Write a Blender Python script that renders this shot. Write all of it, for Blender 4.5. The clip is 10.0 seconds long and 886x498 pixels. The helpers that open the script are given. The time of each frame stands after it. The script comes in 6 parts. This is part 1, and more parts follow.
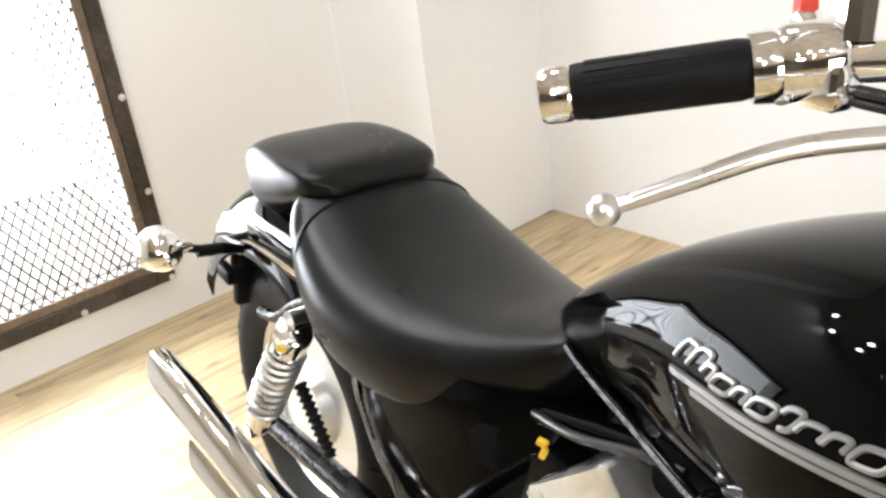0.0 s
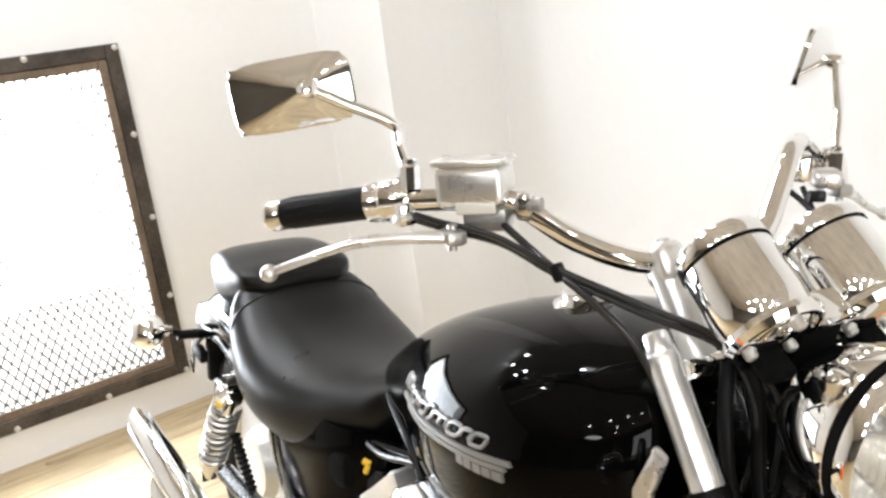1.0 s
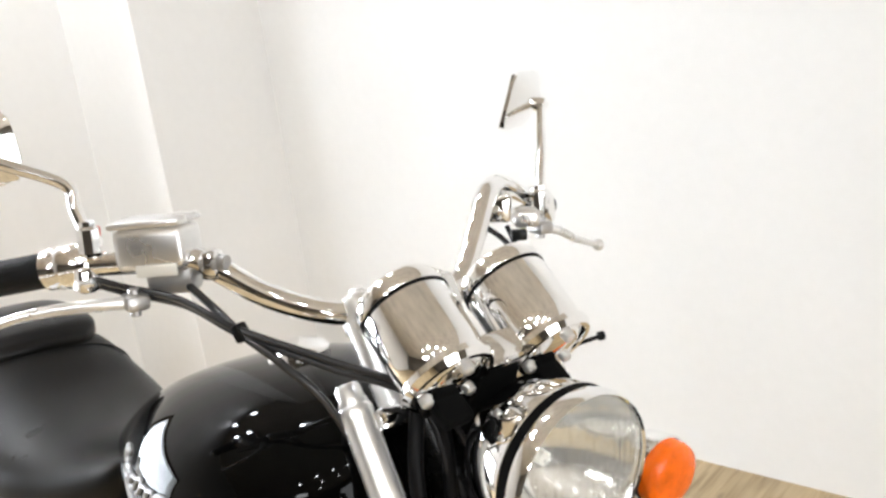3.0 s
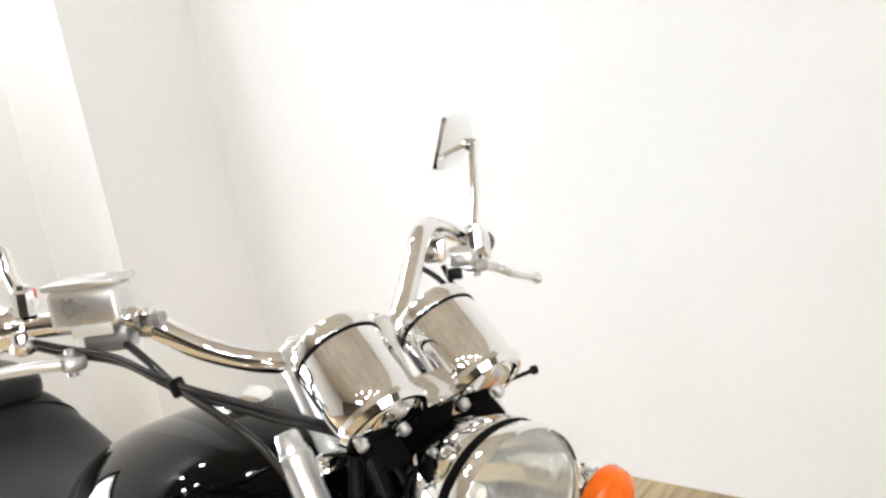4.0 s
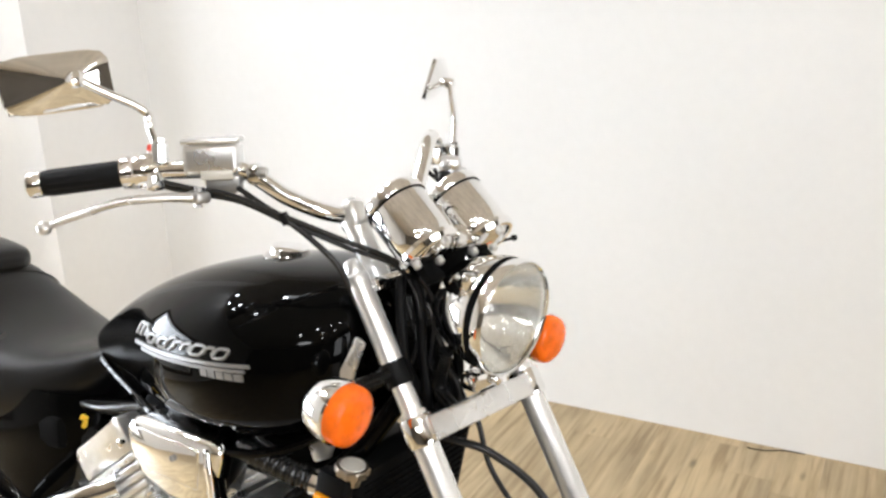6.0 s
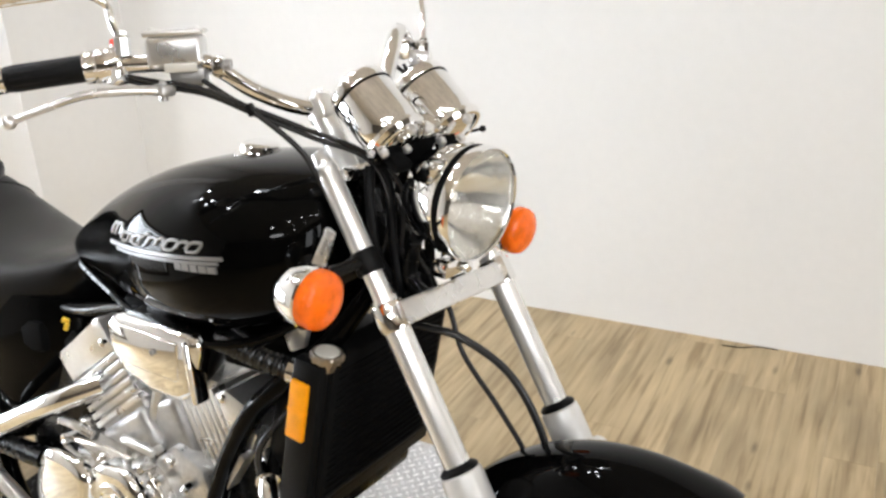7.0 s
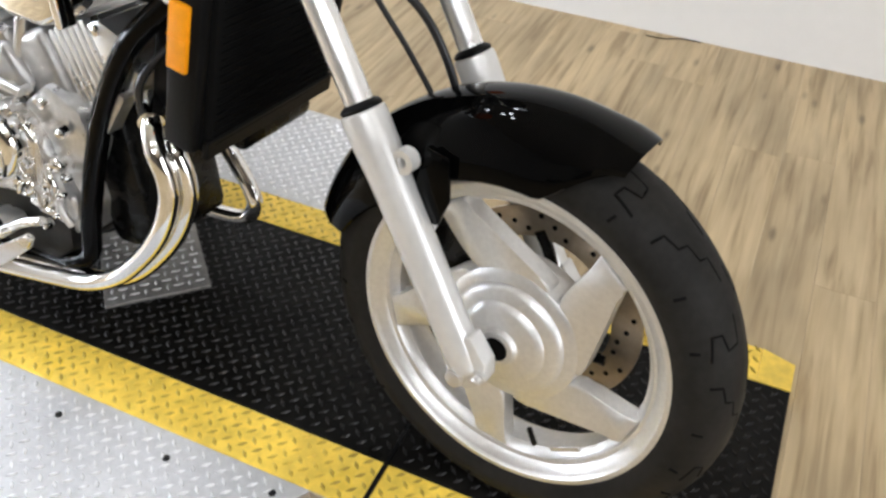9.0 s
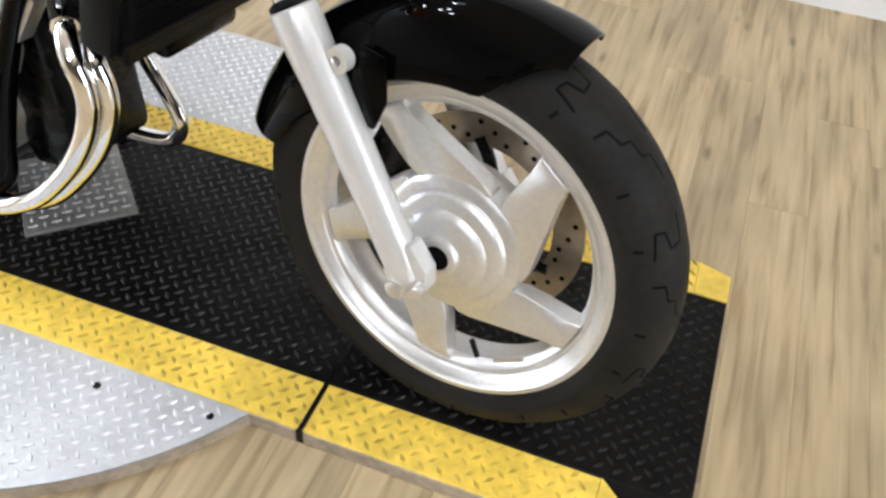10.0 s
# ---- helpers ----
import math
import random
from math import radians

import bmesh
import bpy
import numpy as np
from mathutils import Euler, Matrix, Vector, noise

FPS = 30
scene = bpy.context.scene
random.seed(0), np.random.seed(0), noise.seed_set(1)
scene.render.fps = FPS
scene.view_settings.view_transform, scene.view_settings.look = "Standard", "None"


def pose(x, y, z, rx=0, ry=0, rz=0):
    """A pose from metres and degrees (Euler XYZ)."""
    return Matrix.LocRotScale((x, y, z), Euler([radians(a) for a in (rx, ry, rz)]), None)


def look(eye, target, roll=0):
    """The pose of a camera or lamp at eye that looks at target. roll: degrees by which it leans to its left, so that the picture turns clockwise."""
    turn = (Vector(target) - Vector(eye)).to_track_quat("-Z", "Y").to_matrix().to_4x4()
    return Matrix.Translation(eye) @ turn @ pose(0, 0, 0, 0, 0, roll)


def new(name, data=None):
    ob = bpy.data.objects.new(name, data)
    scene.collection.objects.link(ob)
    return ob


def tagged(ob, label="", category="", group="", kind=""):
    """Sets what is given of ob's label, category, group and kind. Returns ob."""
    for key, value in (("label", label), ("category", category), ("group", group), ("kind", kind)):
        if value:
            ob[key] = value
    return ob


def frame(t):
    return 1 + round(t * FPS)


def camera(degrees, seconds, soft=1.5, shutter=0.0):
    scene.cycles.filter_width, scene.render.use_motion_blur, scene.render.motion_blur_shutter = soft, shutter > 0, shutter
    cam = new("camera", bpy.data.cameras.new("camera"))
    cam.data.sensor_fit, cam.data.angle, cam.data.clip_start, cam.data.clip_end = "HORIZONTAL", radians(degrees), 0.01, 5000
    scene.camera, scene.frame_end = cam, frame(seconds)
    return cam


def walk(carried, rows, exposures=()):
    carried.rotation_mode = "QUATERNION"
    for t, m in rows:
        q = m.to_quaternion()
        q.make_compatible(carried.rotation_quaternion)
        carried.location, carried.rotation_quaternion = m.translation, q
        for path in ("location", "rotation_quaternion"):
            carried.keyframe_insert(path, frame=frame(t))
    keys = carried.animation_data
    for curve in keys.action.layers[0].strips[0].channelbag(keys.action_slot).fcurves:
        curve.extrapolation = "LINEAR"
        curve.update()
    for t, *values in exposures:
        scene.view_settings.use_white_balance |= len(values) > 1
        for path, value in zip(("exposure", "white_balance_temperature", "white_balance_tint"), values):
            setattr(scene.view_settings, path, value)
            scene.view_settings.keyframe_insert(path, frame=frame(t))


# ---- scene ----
cam = camera(53.7, 10.0, soft=2.6)
PATH = [
    (0, (-0.477, -0.498, 1.31), (-1.899, 0.63, 0.468), -7.6),
    (0.5, (-0.18, -0.538, 1.357), (-1.663, 0.618, 0.675), -7.4),
    (1, (0.062, -0.512, 1.377), (-1.513, 0.587, 0.818), -7.4),
    (1.5, (0.107, -0.472, 1.359), (-1.366, 0.727, 0.732), -7.2),
    (2, (0.116, -0.437, 1.355), (-1.281, 0.855, 0.738), -6.3),
    (2.5, (0.123, -0.417, 1.355), (-1.222, 0.937, 0.757), -6.8),
    (3, (0.135, -0.405, 1.374), (-1.168, 1.016, 0.842), -7.6),
    (3.2, (0.141, -0.404, 1.379), (-1.146, 1.042, 0.876), -8.0),
    (4.3, (0.206, -0.402, 1.388), (-1.024, 1.105, 0.921), -9.8),
    (4.5, (0.228, -0.426, 1.386), (-1.018, 1.077, 0.95), -9.8),
    (5, (0.233, -0.562, 1.394), (-0.946, 1.002, 0.992), -8.3),
    (5.5, (0.204, -0.797, 1.391), (-0.844, 0.823, 0.865), -6.6),
    (5.7, (0.202, -0.841, 1.401), (-0.772, 0.815, 0.847), -2.9),
    (6.8, (0.240, -0.867, 1.369), (-0.646, 0.786, 0.675), -2.7),
    (7, (0.243, -0.87, 1.358), (-0.645, 0.762, 0.615), -3.0),
    (7.5, (0.236, -0.864, 1.326), (-0.586, 0.749, 0.477), -1.6),
    (8, (0.236, -0.854, 1.289), (-0.513, 0.709, 0.292), 0.4),
    (8.5, (0.237, -0.835, 1.254), (-0.42, 0.666, 0.106), 1.5),
    (9, (0.232, -0.822, 1.208), (-0.348, 0.59, -0.083), 2.6),
    (9.5, (0.241, -0.823, 1.168), (-0.234, 0.561, -0.196), 3.7),
    (10, (0.235, -0.835, 1.146), (-0.176, 0.563, -0.224), 5.4),
]
walk(cam, [(t, look(eye, target, roll)) for t, eye, target, roll in PATH],
     [(0.0, -0.02, 6250, 10), (1.2, -0.04, 6140, 10), (2.5, -0.05, 6070, 10), (5.0, -0.05, 6090, 10), (7.0, -0.15, 6080, 10), (7.8, -0.22, 6040, 10), (8.6, -0.22, 5960, 10), (9.4, -0.12, 5840, 10), (10.0, -0.04, 5760, 10)])
# ---- world and large lights ----
world = bpy.data.worlds.new("room_air")
scene.world = world
world.use_nodes = True
world.node_tree.nodes["Background"].inputs[0].default_value = (1.0, 0.97, 0.93, 1)
world.node_tree.nodes["Background"].inputs[1].default_value = 0.09


def lamp(name, kind, m, energy, colour=(1, 1, 1), size=0.1, size_y=None, spot=None, blend=0.5):
    data = bpy.data.lights.new(name, kind)
    data.energy, data.color = energy, colour
    if kind == "AREA":
        data.shape = "RECTANGLE" if size_y else "DISK"
        data.size = size
        if size_y:
            data.size_y = size_y
    elif kind == "SPOT":
        data.shadow_soft_size, data.spot_size, data.spot_blend = size, radians(spot), blend
    else:
        data.shadow_soft_size = size
    ob = new(name, data)
    ob.matrix_world = m
    return ob


CEIL = 3.0
XE_ = 5.35
SPOTS = [(-2.85, 0.55), (-2.95, 0.05), (-2.62, -0.40), (-2.42, -0.18), (-2.05, -0.47), (-1.86, -0.72), (-1.80, -0.34), (-1.58, 0.28)]
for sx, sy in SPOTS:
    lamp("spot_lamp", "AREA", look((sx, sy, CEIL - 0.088), (sx + 0.15, sy, 0)), 8.0, (1.0, 1.0, 1.0), 0.11)
# added light without a fixture, only lifts the north wall
lamp("wall_fill", "AREA", look((-1.5, 0.35, CEIL - 0.06), (-1.35, 1.7, 1.5)), 4.0, (0.99, 1.0, 1.0), 0.3)
# unseen area light added in the east to brighten chrome, lamp glass and walls
lamp("east_fill", "AREA", look((XE_, -0.9, 1.05), (0, 0.5, 0.4)), 185, (1.0, 0.98, 0.94), 3.2, 2.0)
# unseen fill light added over the south part of the room
lamp("south_fill", "AREA", look((0.9, -3.6, CEIL - 0.45), (0.9, -3.7, 0)), 60, (1.0, 0.975, 0.93), 0.9)
SHOP_SPOTS = [(0.60, -1.75), (1.25, -1.20), (1.95, -0.70), (1.55, -2.25), (2.60, -1.55), (0.15, -2.60), (2.9, -0.4), (2.2, -3.0)]
for sx, sy in SHOP_SPOTS:
    lamp("spot_lamp", "AREA", look((sx, sy, CEIL - 0.088), (sx - 0.7, sy + 2.2, 0)), 9.6, (1.0, 0.985, 0.95), 0.12)

# ---- materials ----


def mat(name, base, rough=0.5, metal=0.0, coat=0.0, var=0.0, var_scale=12.0, grain=0.0, grain_scale=90.0, bump=0.0,
        bump_scale=200.0, trans=0.0, ior=1.45, per_object=0.0, spec=0.5, rough_var=0.0):
    """A surface with broad and fine variation in colour and gloss, and fine relief."""
    m = bpy.data.materials.new(name)
    m.use_nodes = True
    nt = m.node_tree
    b = nt.nodes["Principled BSDF"]
    b.inputs["Base Color"].default_value = (*base, 1)
    b.inputs["Roughness"].default_value = rough
    b.inputs["Metallic"].default_value = metal
    b.inputs["Coat Weight"].default_value = coat
    b.inputs["Coat Roughness"].default_value = 0.03
    b.inputs["Transmission Weight"].default_value = trans
    b.inputs["IOR"].default_value = ior
    b.inputs["Specular IOR Level"].default_value = spec
    co = nt.nodes.new("ShaderNodeTexCoord").outputs["Object"]

    def noise_at(scale, detail=4.0):
        n = nt.nodes.new("ShaderNodeTexNoise")
        n.inputs["Scale"].default_value, n.inputs["Detail"].default_value = scale, detail
        nt.links.new(co, n.inputs["Vector"])
        return n.outputs["Fac"]

    def ranged(src, lo, hi):
        r = nt.nodes.new("ShaderNodeMapRange")
        r.inputs["From Min"].default_value, r.inputs["From Max"].default_value = 0.25, 0.75
        r.inputs["To Min"].default_value, r.inputs["To Max"].default_value = lo, hi
        nt.links.new(src, r.inputs["Value"])
        return r.outputs["Result"]

    factor = None
    for amount, scale in ((var, var_scale), (grain, grain_scale)):
        if amount:
            f = ranged(noise_at(scale), 1 - amount, 1 + amount)
            if factor is not None:
                mul = nt.nodes.new("ShaderNodeMath")
                mul.operation = "MULTIPLY"
                nt.links.new(factor, mul.inputs[0])
                nt.links.new(f, mul.inputs[1])
                f = mul.outputs[0]
            factor = f
    if per_object:
        info = nt.nodes.new("ShaderNodeObjectInfo")
        r = nt.nodes.new("ShaderNodeMapRange")
        r.inputs["To Min"].default_value, r.inputs["To Max"].default_value = 1 - per_object, 1 + per_object
        nt.links.new(info.outputs["Random"], r.inputs["Value"])
        f = r.outputs["Result"]
        if factor is not None:
            mul = nt.nodes.new("ShaderNodeMath")
            mul.operation = "MULTIPLY"
            nt.links.new(factor, mul.inputs[0])
            nt.links.new(f, mul.inputs[1])
            f = mul.outputs[0]
        factor = f
    if factor is not None:
        mix = nt.nodes.new("ShaderNodeVectorMath")
        mix.operation = "SCALE"
        mix.inputs[0].default_value = base
        nt.links.new(factor, mix.inputs["Scale"])
        nt.links.new(mix.outputs["Vector"], b.inputs["Base Color"])
    if rough_var:
        nt.links.new(ranged(noise_at(var_scale * 2.3), max(rough - rough_var, 0.02), rough + rough_var), b.inputs["Roughness"])
    if bump:
        bp = nt.nodes.new("ShaderNodeBump")
        bp.inputs["Strength"].default_value, bp.inputs["Distance"].default_value = bump, 0.002
        nt.links.new(noise_at(bump_scale, 3.0), bp.inputs["Height"])
        nt.links.new(bp.outputs["Normal"], b.inputs["Normal"])
    return m


CHROME = mat("chrome", (0.90, 0.90, 0.895), 0.05, 1.0, var=0.04, var_scale=6, rough_var=0.03)
SHROUD = mat("polished_cover", (0.88, 0.88, 0.875), 0.24, 0.72, var=0.05, var_scale=8, rough_var=0.05)
ALU = mat("polished_aluminium", (0.78, 0.775, 0.765), 0.30, 0.85, var=0.08, var_scale=9, grain=0.04, rough_var=0.08, bump=0.03)
# casting coloured near-black for the shadow on the lower engine
DARKCAST = mat("shaded_casting", (0.022, 0.021, 0.020), 0.40, 0.3, var=0.4, var_scale=22, grain=0.2, bump=0.3, bump_scale=160)
CAST = mat("cast_aluminium", (0.50, 0.495, 0.485), 0.38, 0.85, var=0.18, var_scale=18, grain=0.10, rough_var=0.10, bump=0.15, bump_scale=240)
SIDECASE = mat("polished_side_case", (0.72, 0.69, 0.64), 0.20, 0.85, var=0.10, var_scale=14, grain=0.06, rough_var=0.08, bump=0.08, bump_scale=90)
BRIGHTCAST = mat("bright_casting", (0.70, 0.695, 0.685), 0.34, 0.8, var=0.22, var_scale=26, grain=0.10, rough_var=0.10, bump=0.25, bump_scale=120)
LEG = mat("silver_lacquer", (0.72, 0.715, 0.70), 0.34, 0.35, coat=0.4, var=0.05, grain=0.03, rough_var=0.05)
RIMPAINT = mat("machined_rim", (0.77, 0.765, 0.755), 0.40, 0.75, var=0.07, var_scale=9, grain=0.06, grain_scale=140, rough_var=0.08, bump=0.05)
PAINT = mat("black_gloss_paint", (0.0015, 0.0015, 0.0015), 0.03, 0.0, var=0.2, var_scale=5, rough_var=0.012, spec=0.105)
SATIN = mat("black_satin_metal", (0.004, 0.004, 0.004), 0.26, 0.0, var=0.3, var_scale=15, rough_var=0.1, bump=0.08, spec=0.25)
PLASTIC = mat("black_plastic", (0.0045, 0.0045, 0.0048), 0.40, 0.0, var=0.2, var_scale=20, bump=0.15, bump_scale=400, spec=0.13)
RUBBER = mat("tyre_rubber", (0.0160, 0.0150, 0.0138), 0.60, 0.0, var=0.35, var_scale=9, grain=0.2, bump=0.2, bump_scale=300, rough_var=0.1, spec=0.16)
# the shade inside tread grooves, put into the colour of nearly flush bars
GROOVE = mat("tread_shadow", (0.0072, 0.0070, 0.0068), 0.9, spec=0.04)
GRIPRUB = mat("grip_rubber", (0.005, 0.005, 0.0055), 0.5, var=0.2, bump=0.3, bump_scale=350, spec=0.2)
VINYL = mat("seat_vinyl", (0.005, 0.005, 0.005), 0.30, 0.0, var=0.2, var_scale=4, grain=0.1, bump=0.18, bump_scale=420, spec=0.32, rough_var=0.04)
HOLE = mat("dark_core", (0.004, 0.004, 0.004), 0.9, spec=0.1)
AMBER = mat("amber_lens", (1.0, 0.170, 0.006), 0.12, 0.0, coat=0.25, var=0.20, var_scale=55, bump=1.0, bump_scale=85, spec=0.35)
REFLECTOR = mat("amber_reflector", (0.95, 0.36, 0.003), 0.22, coat=0.15, var=0.08, var_scale=60, bump=0.4, bump_scale=500, spec=0.3)
GLASS = mat("lamp_glass", (0.98, 0.985, 0.98), 0.01, trans=1.0, ior=1.25)
MIRROR = mat("lamp_reflector", (0.88, 0.875, 0.85), 0.12, 0.85, var=0.06, var_scale=30, bump=0.9, bump_scale=22)
CLEARLENS = mat("clear_lens", (0.90, 0.89, 0.86), 0.12, trans=0.35, var=0.1, bump=0.4, bump_scale=150)
DISC = mat("brake_disc_steel", (0.36, 0.31, 0.25), 0.32, 1.0, var=0.12, grain=0.1)
RED = mat("red_plastic", (0.75, 0.06, 0.03), 0.35, var=0.1)
YELTAG = mat("yellow_plastic", (0.85, 0.55, 0.04), 0.45, var=0.1)
BADGEMAT = mat("badge_silver", (0.30, 0.30, 0.30), 0.40, 0.5, var=0.08)
WHITEPLATE = mat("pale_label", (0.74, 0.72, 0.66), 0.4, 0.2, var=0.04)
STEEL = mat("dark_window_steel", (0.070, 0.058, 0.047), 0.48, 0.5, var=0.5, var_scale=7, grain=0.3, rough_var=0.15, bump=0.2)
LINER = mat("brown_liner", (0.17, 0.125, 0.085), 0.6, var=0.35, var_scale=9, grain=0.25)
WIRE = mat("mesh_wire", (0.035, 0.030, 0.025), 0.55, 0.6, var=0.3)
BOLTM = mat("zinc_bolt", (0.75, 0.74, 0.72), 0.3, 0.8, var=0.1)
YELLOW = mat("yellow_floor_paint", (0.84, 0.60, 0.085), 0.36, var=0.16, var_scale=6, grain=0.2, grain_scale=45, bump=0.15, rough_var=0.12)
BLACKPLATE = mat("black_deck_plate", (0.0066, 0.0060, 0.0053), 0.36, 0.0, var=0.7, var_scale=3.2, grain=0.45, grain_scale=40, bump=0.2, rough_var=0.14, spec=0.11)
LUGBLACK = mat("worn_black_lug", (0.026, 0.025, 0.024), 0.30, 0.4, var=0.6, var_scale=5, grain=0.5)
SILVERPLATE = mat("aluminium_deck_plate", (0.56, 0.56, 0.565), 0.46, 0.40, var=0.16, var_scale=4, grain=0.12, bump=0.1, rough_var=0.1)
# dull plate, its colour darkened further for the shade under the machine
DULLPLATE = mat("dull_shaded_plate", (0.30, 0.29, 0.275), 0.42, 0.5, var=0.3, var_scale=9, grain=0.2, bump=0.1, rough_var=0.1)
LUGYELLOW = mat("scuffed_yellow_lug", (0.52, 0.36, 0.045), 0.40, var=0.5, var_scale=7, grain=0.4, grain_scale=60)
# lugs paler than their plate, the highlights on them put into the colour
LUGSILVER = mat("highlight_lug", (0.86, 0.86, 0.86), 0.30, 0.6, var=0.1, grain=0.1)
EDGEMAT = mat("worn_deck_edge", (0.47, 0.41, 0.33), 0.45, 0.4, var=0.25, var_scale=15, grain=0.2)
WALL = mat("wall_paint", (0.85, 0.842, 0.825), 0.75, var=0.025, var_scale=1.3, grain=0.012, grain_scale=30, bump=0.12, bump_scale=160)
CEILM = mat("tan_ceiling_paint", (0.56, 0.515, 0.45), 0.85, var=0.2, var_scale=2, bump=0.1)
BACKM = mat("shop_back_wall", (0.13, 0.115, 0.098), 0.8, var=0.3, var_scale=1.2, bump=0.1)
HOSE = mat("ribbed_hose_rubber", (0.008, 0.008, 0.008), 0.24, var=0.2, spec=0.6)
CABLE = mat("cable_sheath", (0.020, 0.020, 0.021), 0.26, var=0.2, spec=0.55)
COVERBLACK = mat("black_cover_lacquer", (0.002, 0.002, 0.002), 0.07, var=0.2, var_scale=3, rough_var=0.03, spec=0.07)
MATTBLACK = mat("matt_black", (0.003, 0.003, 0.003), 0.75, var=0.2, spec=0.08)
SILLM = mat("stained_sill", (0.40, 0.36, 0.32), 0.6, var=0.25, var_scale=8, grain=0.15)
DAY = bpy.data.materials.new("bright_day")
DAY.use_nodes = True
DAY.node_tree.nodes["Principled BSDF"].inputs["Base Color"].default_value = (0, 0, 0, 1)
DAY.node_tree.nodes["Principled BSDF"].inputs["Emission Color"].default_value = (0.95, 0.98, 1.0, 1)
DAY.node_tree.nodes["Principled BSDF"].inputs["Emission Strength"].default_value = 30.0
def plank_material():
    """Weathered oak vinyl: streaks along the plank, knots, a tone of its own for every plank."""
    m = bpy.data.materials.new("oak_vinyl_plank")
    m.use_nodes = True
    nt = m.node_tree
    b = nt.nodes["Principled BSDF"]
    co = nt.nodes.new("ShaderNodeTexCoord")
    info = nt.nodes.new("ShaderNodeObjectInfo")
    shift = nt.nodes.new("ShaderNodeVectorMath")
    shift.operation = "MULTIPLY_ADD"
    shift.inputs[1].default_value = (1, 1, 1)
    comb = nt.nodes.new("ShaderNodeCombineXYZ")
    mul = nt.nodes.new("ShaderNodeMath")
    mul.operation = "MULTIPLY"
    mul.inputs[1].default_value = 37.0
    nt.links.new(info.outputs["Random"], mul.inputs[0])
    nt.links.new(mul.outputs[0], comb.inputs[0])
    nt.links.new(mul.outputs[0], comb.inputs[1])
    nt.links.new(co.outputs["Object"], shift.inputs[0])
    nt.links.new(comb.outputs[0], shift.inputs[2])
    mp = nt.nodes.new("ShaderNodeMapping")
    mp.inputs["Scale"].default_value = (48, 3.0, 1)
    nt.links.new(shift.outputs[0], mp.inputs["Vector"])
    streak = nt.nodes.new("ShaderNodeTexNoise")
    streak.inputs["Scale"].default_value, streak.inputs["Detail"].default_value = 1.0, 7.0
    streak.inputs["Distortion"].default_value = 0.5
    nt.links.new(mp.outputs[0], streak.inputs["Vector"])
    mp2 = nt.nodes.new("ShaderNodeMapping")
    mp2.inputs["Scale"].default_value = (9, 2.6, 1)
    nt.links.new(shift.outputs[0], mp2.inputs["Vector"])
    broad = nt.nodes.new("ShaderNodeTexNoise")
    broad.inputs["Scale"].default_value, broad.inputs["Detail"].default_value = 1.0, 3.0
    nt.links.new(mp2.outputs[0], broad.inputs["Vector"])
    ramp = nt.nodes.new("ShaderNodeValToRGB")
    e = ramp.color_ramp.elements
    e[0].position, e[0].color = 0.30, (0.285, 0.205, 0.108, 1)
    e[1].position, e[1].color = 0.72, (0.560, 0.440, 0.262, 1)
    mid = e.new(0.48)
    mid.color = (0.455, 0.348, 0.200, 1)
    nt.links.new(streak.outputs["Fac"], ramp.inputs["Fac"])
    dark = nt.nodes.new("ShaderNodeMapRange")
    dark.inputs["From Min"].default_value, dark.inputs["From Max"].default_value = 0.3, 0.62
    dark.inputs["To Min"].default_value, dark.inputs["To Max"].default_value = 0.78, 1.10
    nt.links.new(broad.outputs["Fac"], dark.inputs["Value"])
    tone = nt.nodes.new("ShaderNodeMapRange")
    tone.inputs["To Min"].default_value, tone.inputs["To Max"].default_value = 0.92, 1.08
    nt.links.new(info.outputs["Random"], tone.inputs["Value"])
    m2 = nt.nodes.new("ShaderNodeMath")
    m2.operation = "MULTIPLY"
    nt.links.new(dark.outputs[0], m2.inputs[0])
    nt.links.new(tone.outputs[0], m2.inputs[1])
    sc = nt.nodes.new("ShaderNodeVectorMath")
    sc.operation = "SCALE"
    nt.links.new(ramp.outputs["Color"], sc.inputs[0])
    nt.links.new(m2.outputs[0], sc.inputs["Scale"])
    # small dark knots, drawn out along the plank
    mp3 = nt.nodes.new("ShaderNodeMapping")
    mp3.inputs["Scale"].default_value = (13, 4.2, 1)
    nt.links.new(shift.outputs[0], mp3.inputs["Vector"])
    cell = nt.nodes.new("ShaderNodeTexVoronoi")
    cell.inputs["Scale"].default_value = 1.0
    nt.links.new(mp3.outputs[0], cell.inputs["Vector"])
    knot = nt.nodes.new("ShaderNodeMapRange")
    knot.interpolation_type = "SMOOTHSTEP"
    knot.inputs["From Min"].default_value, knot.inputs["From Max"].default_value = 0.03, 0.17
    knot.inputs["To Min"].default_value, knot.inputs["To Max"].default_value = 0.50, 1.0
    nt.links.new(cell.outputs["Distance"], knot.inputs["Value"])
    sc2 = nt.nodes.new("ShaderNodeVectorMath")
    sc2.operation = "SCALE"
    nt.links.new(sc.outputs[0], sc2.inputs[0])
    nt.links.new(knot.outputs[0], sc2.inputs["Scale"])
    nt.links.new(sc2.outputs[0], b.inputs["Base Color"])
    b.inputs["Roughness"].default_value = 0.42
    bp = nt.nodes.new("ShaderNodeBump")
    bp.inputs["Strength"].default_value, bp.inputs["Distance"].default_value = 0.15, 0.002
    nt.links.new(streak.outputs["Fac"], bp.inputs["Height"])
    nt.links.new(bp.outputs["Normal"], b.inputs["Normal"])
    return m


PLANK = plank_material()

# ---- shape tools ----


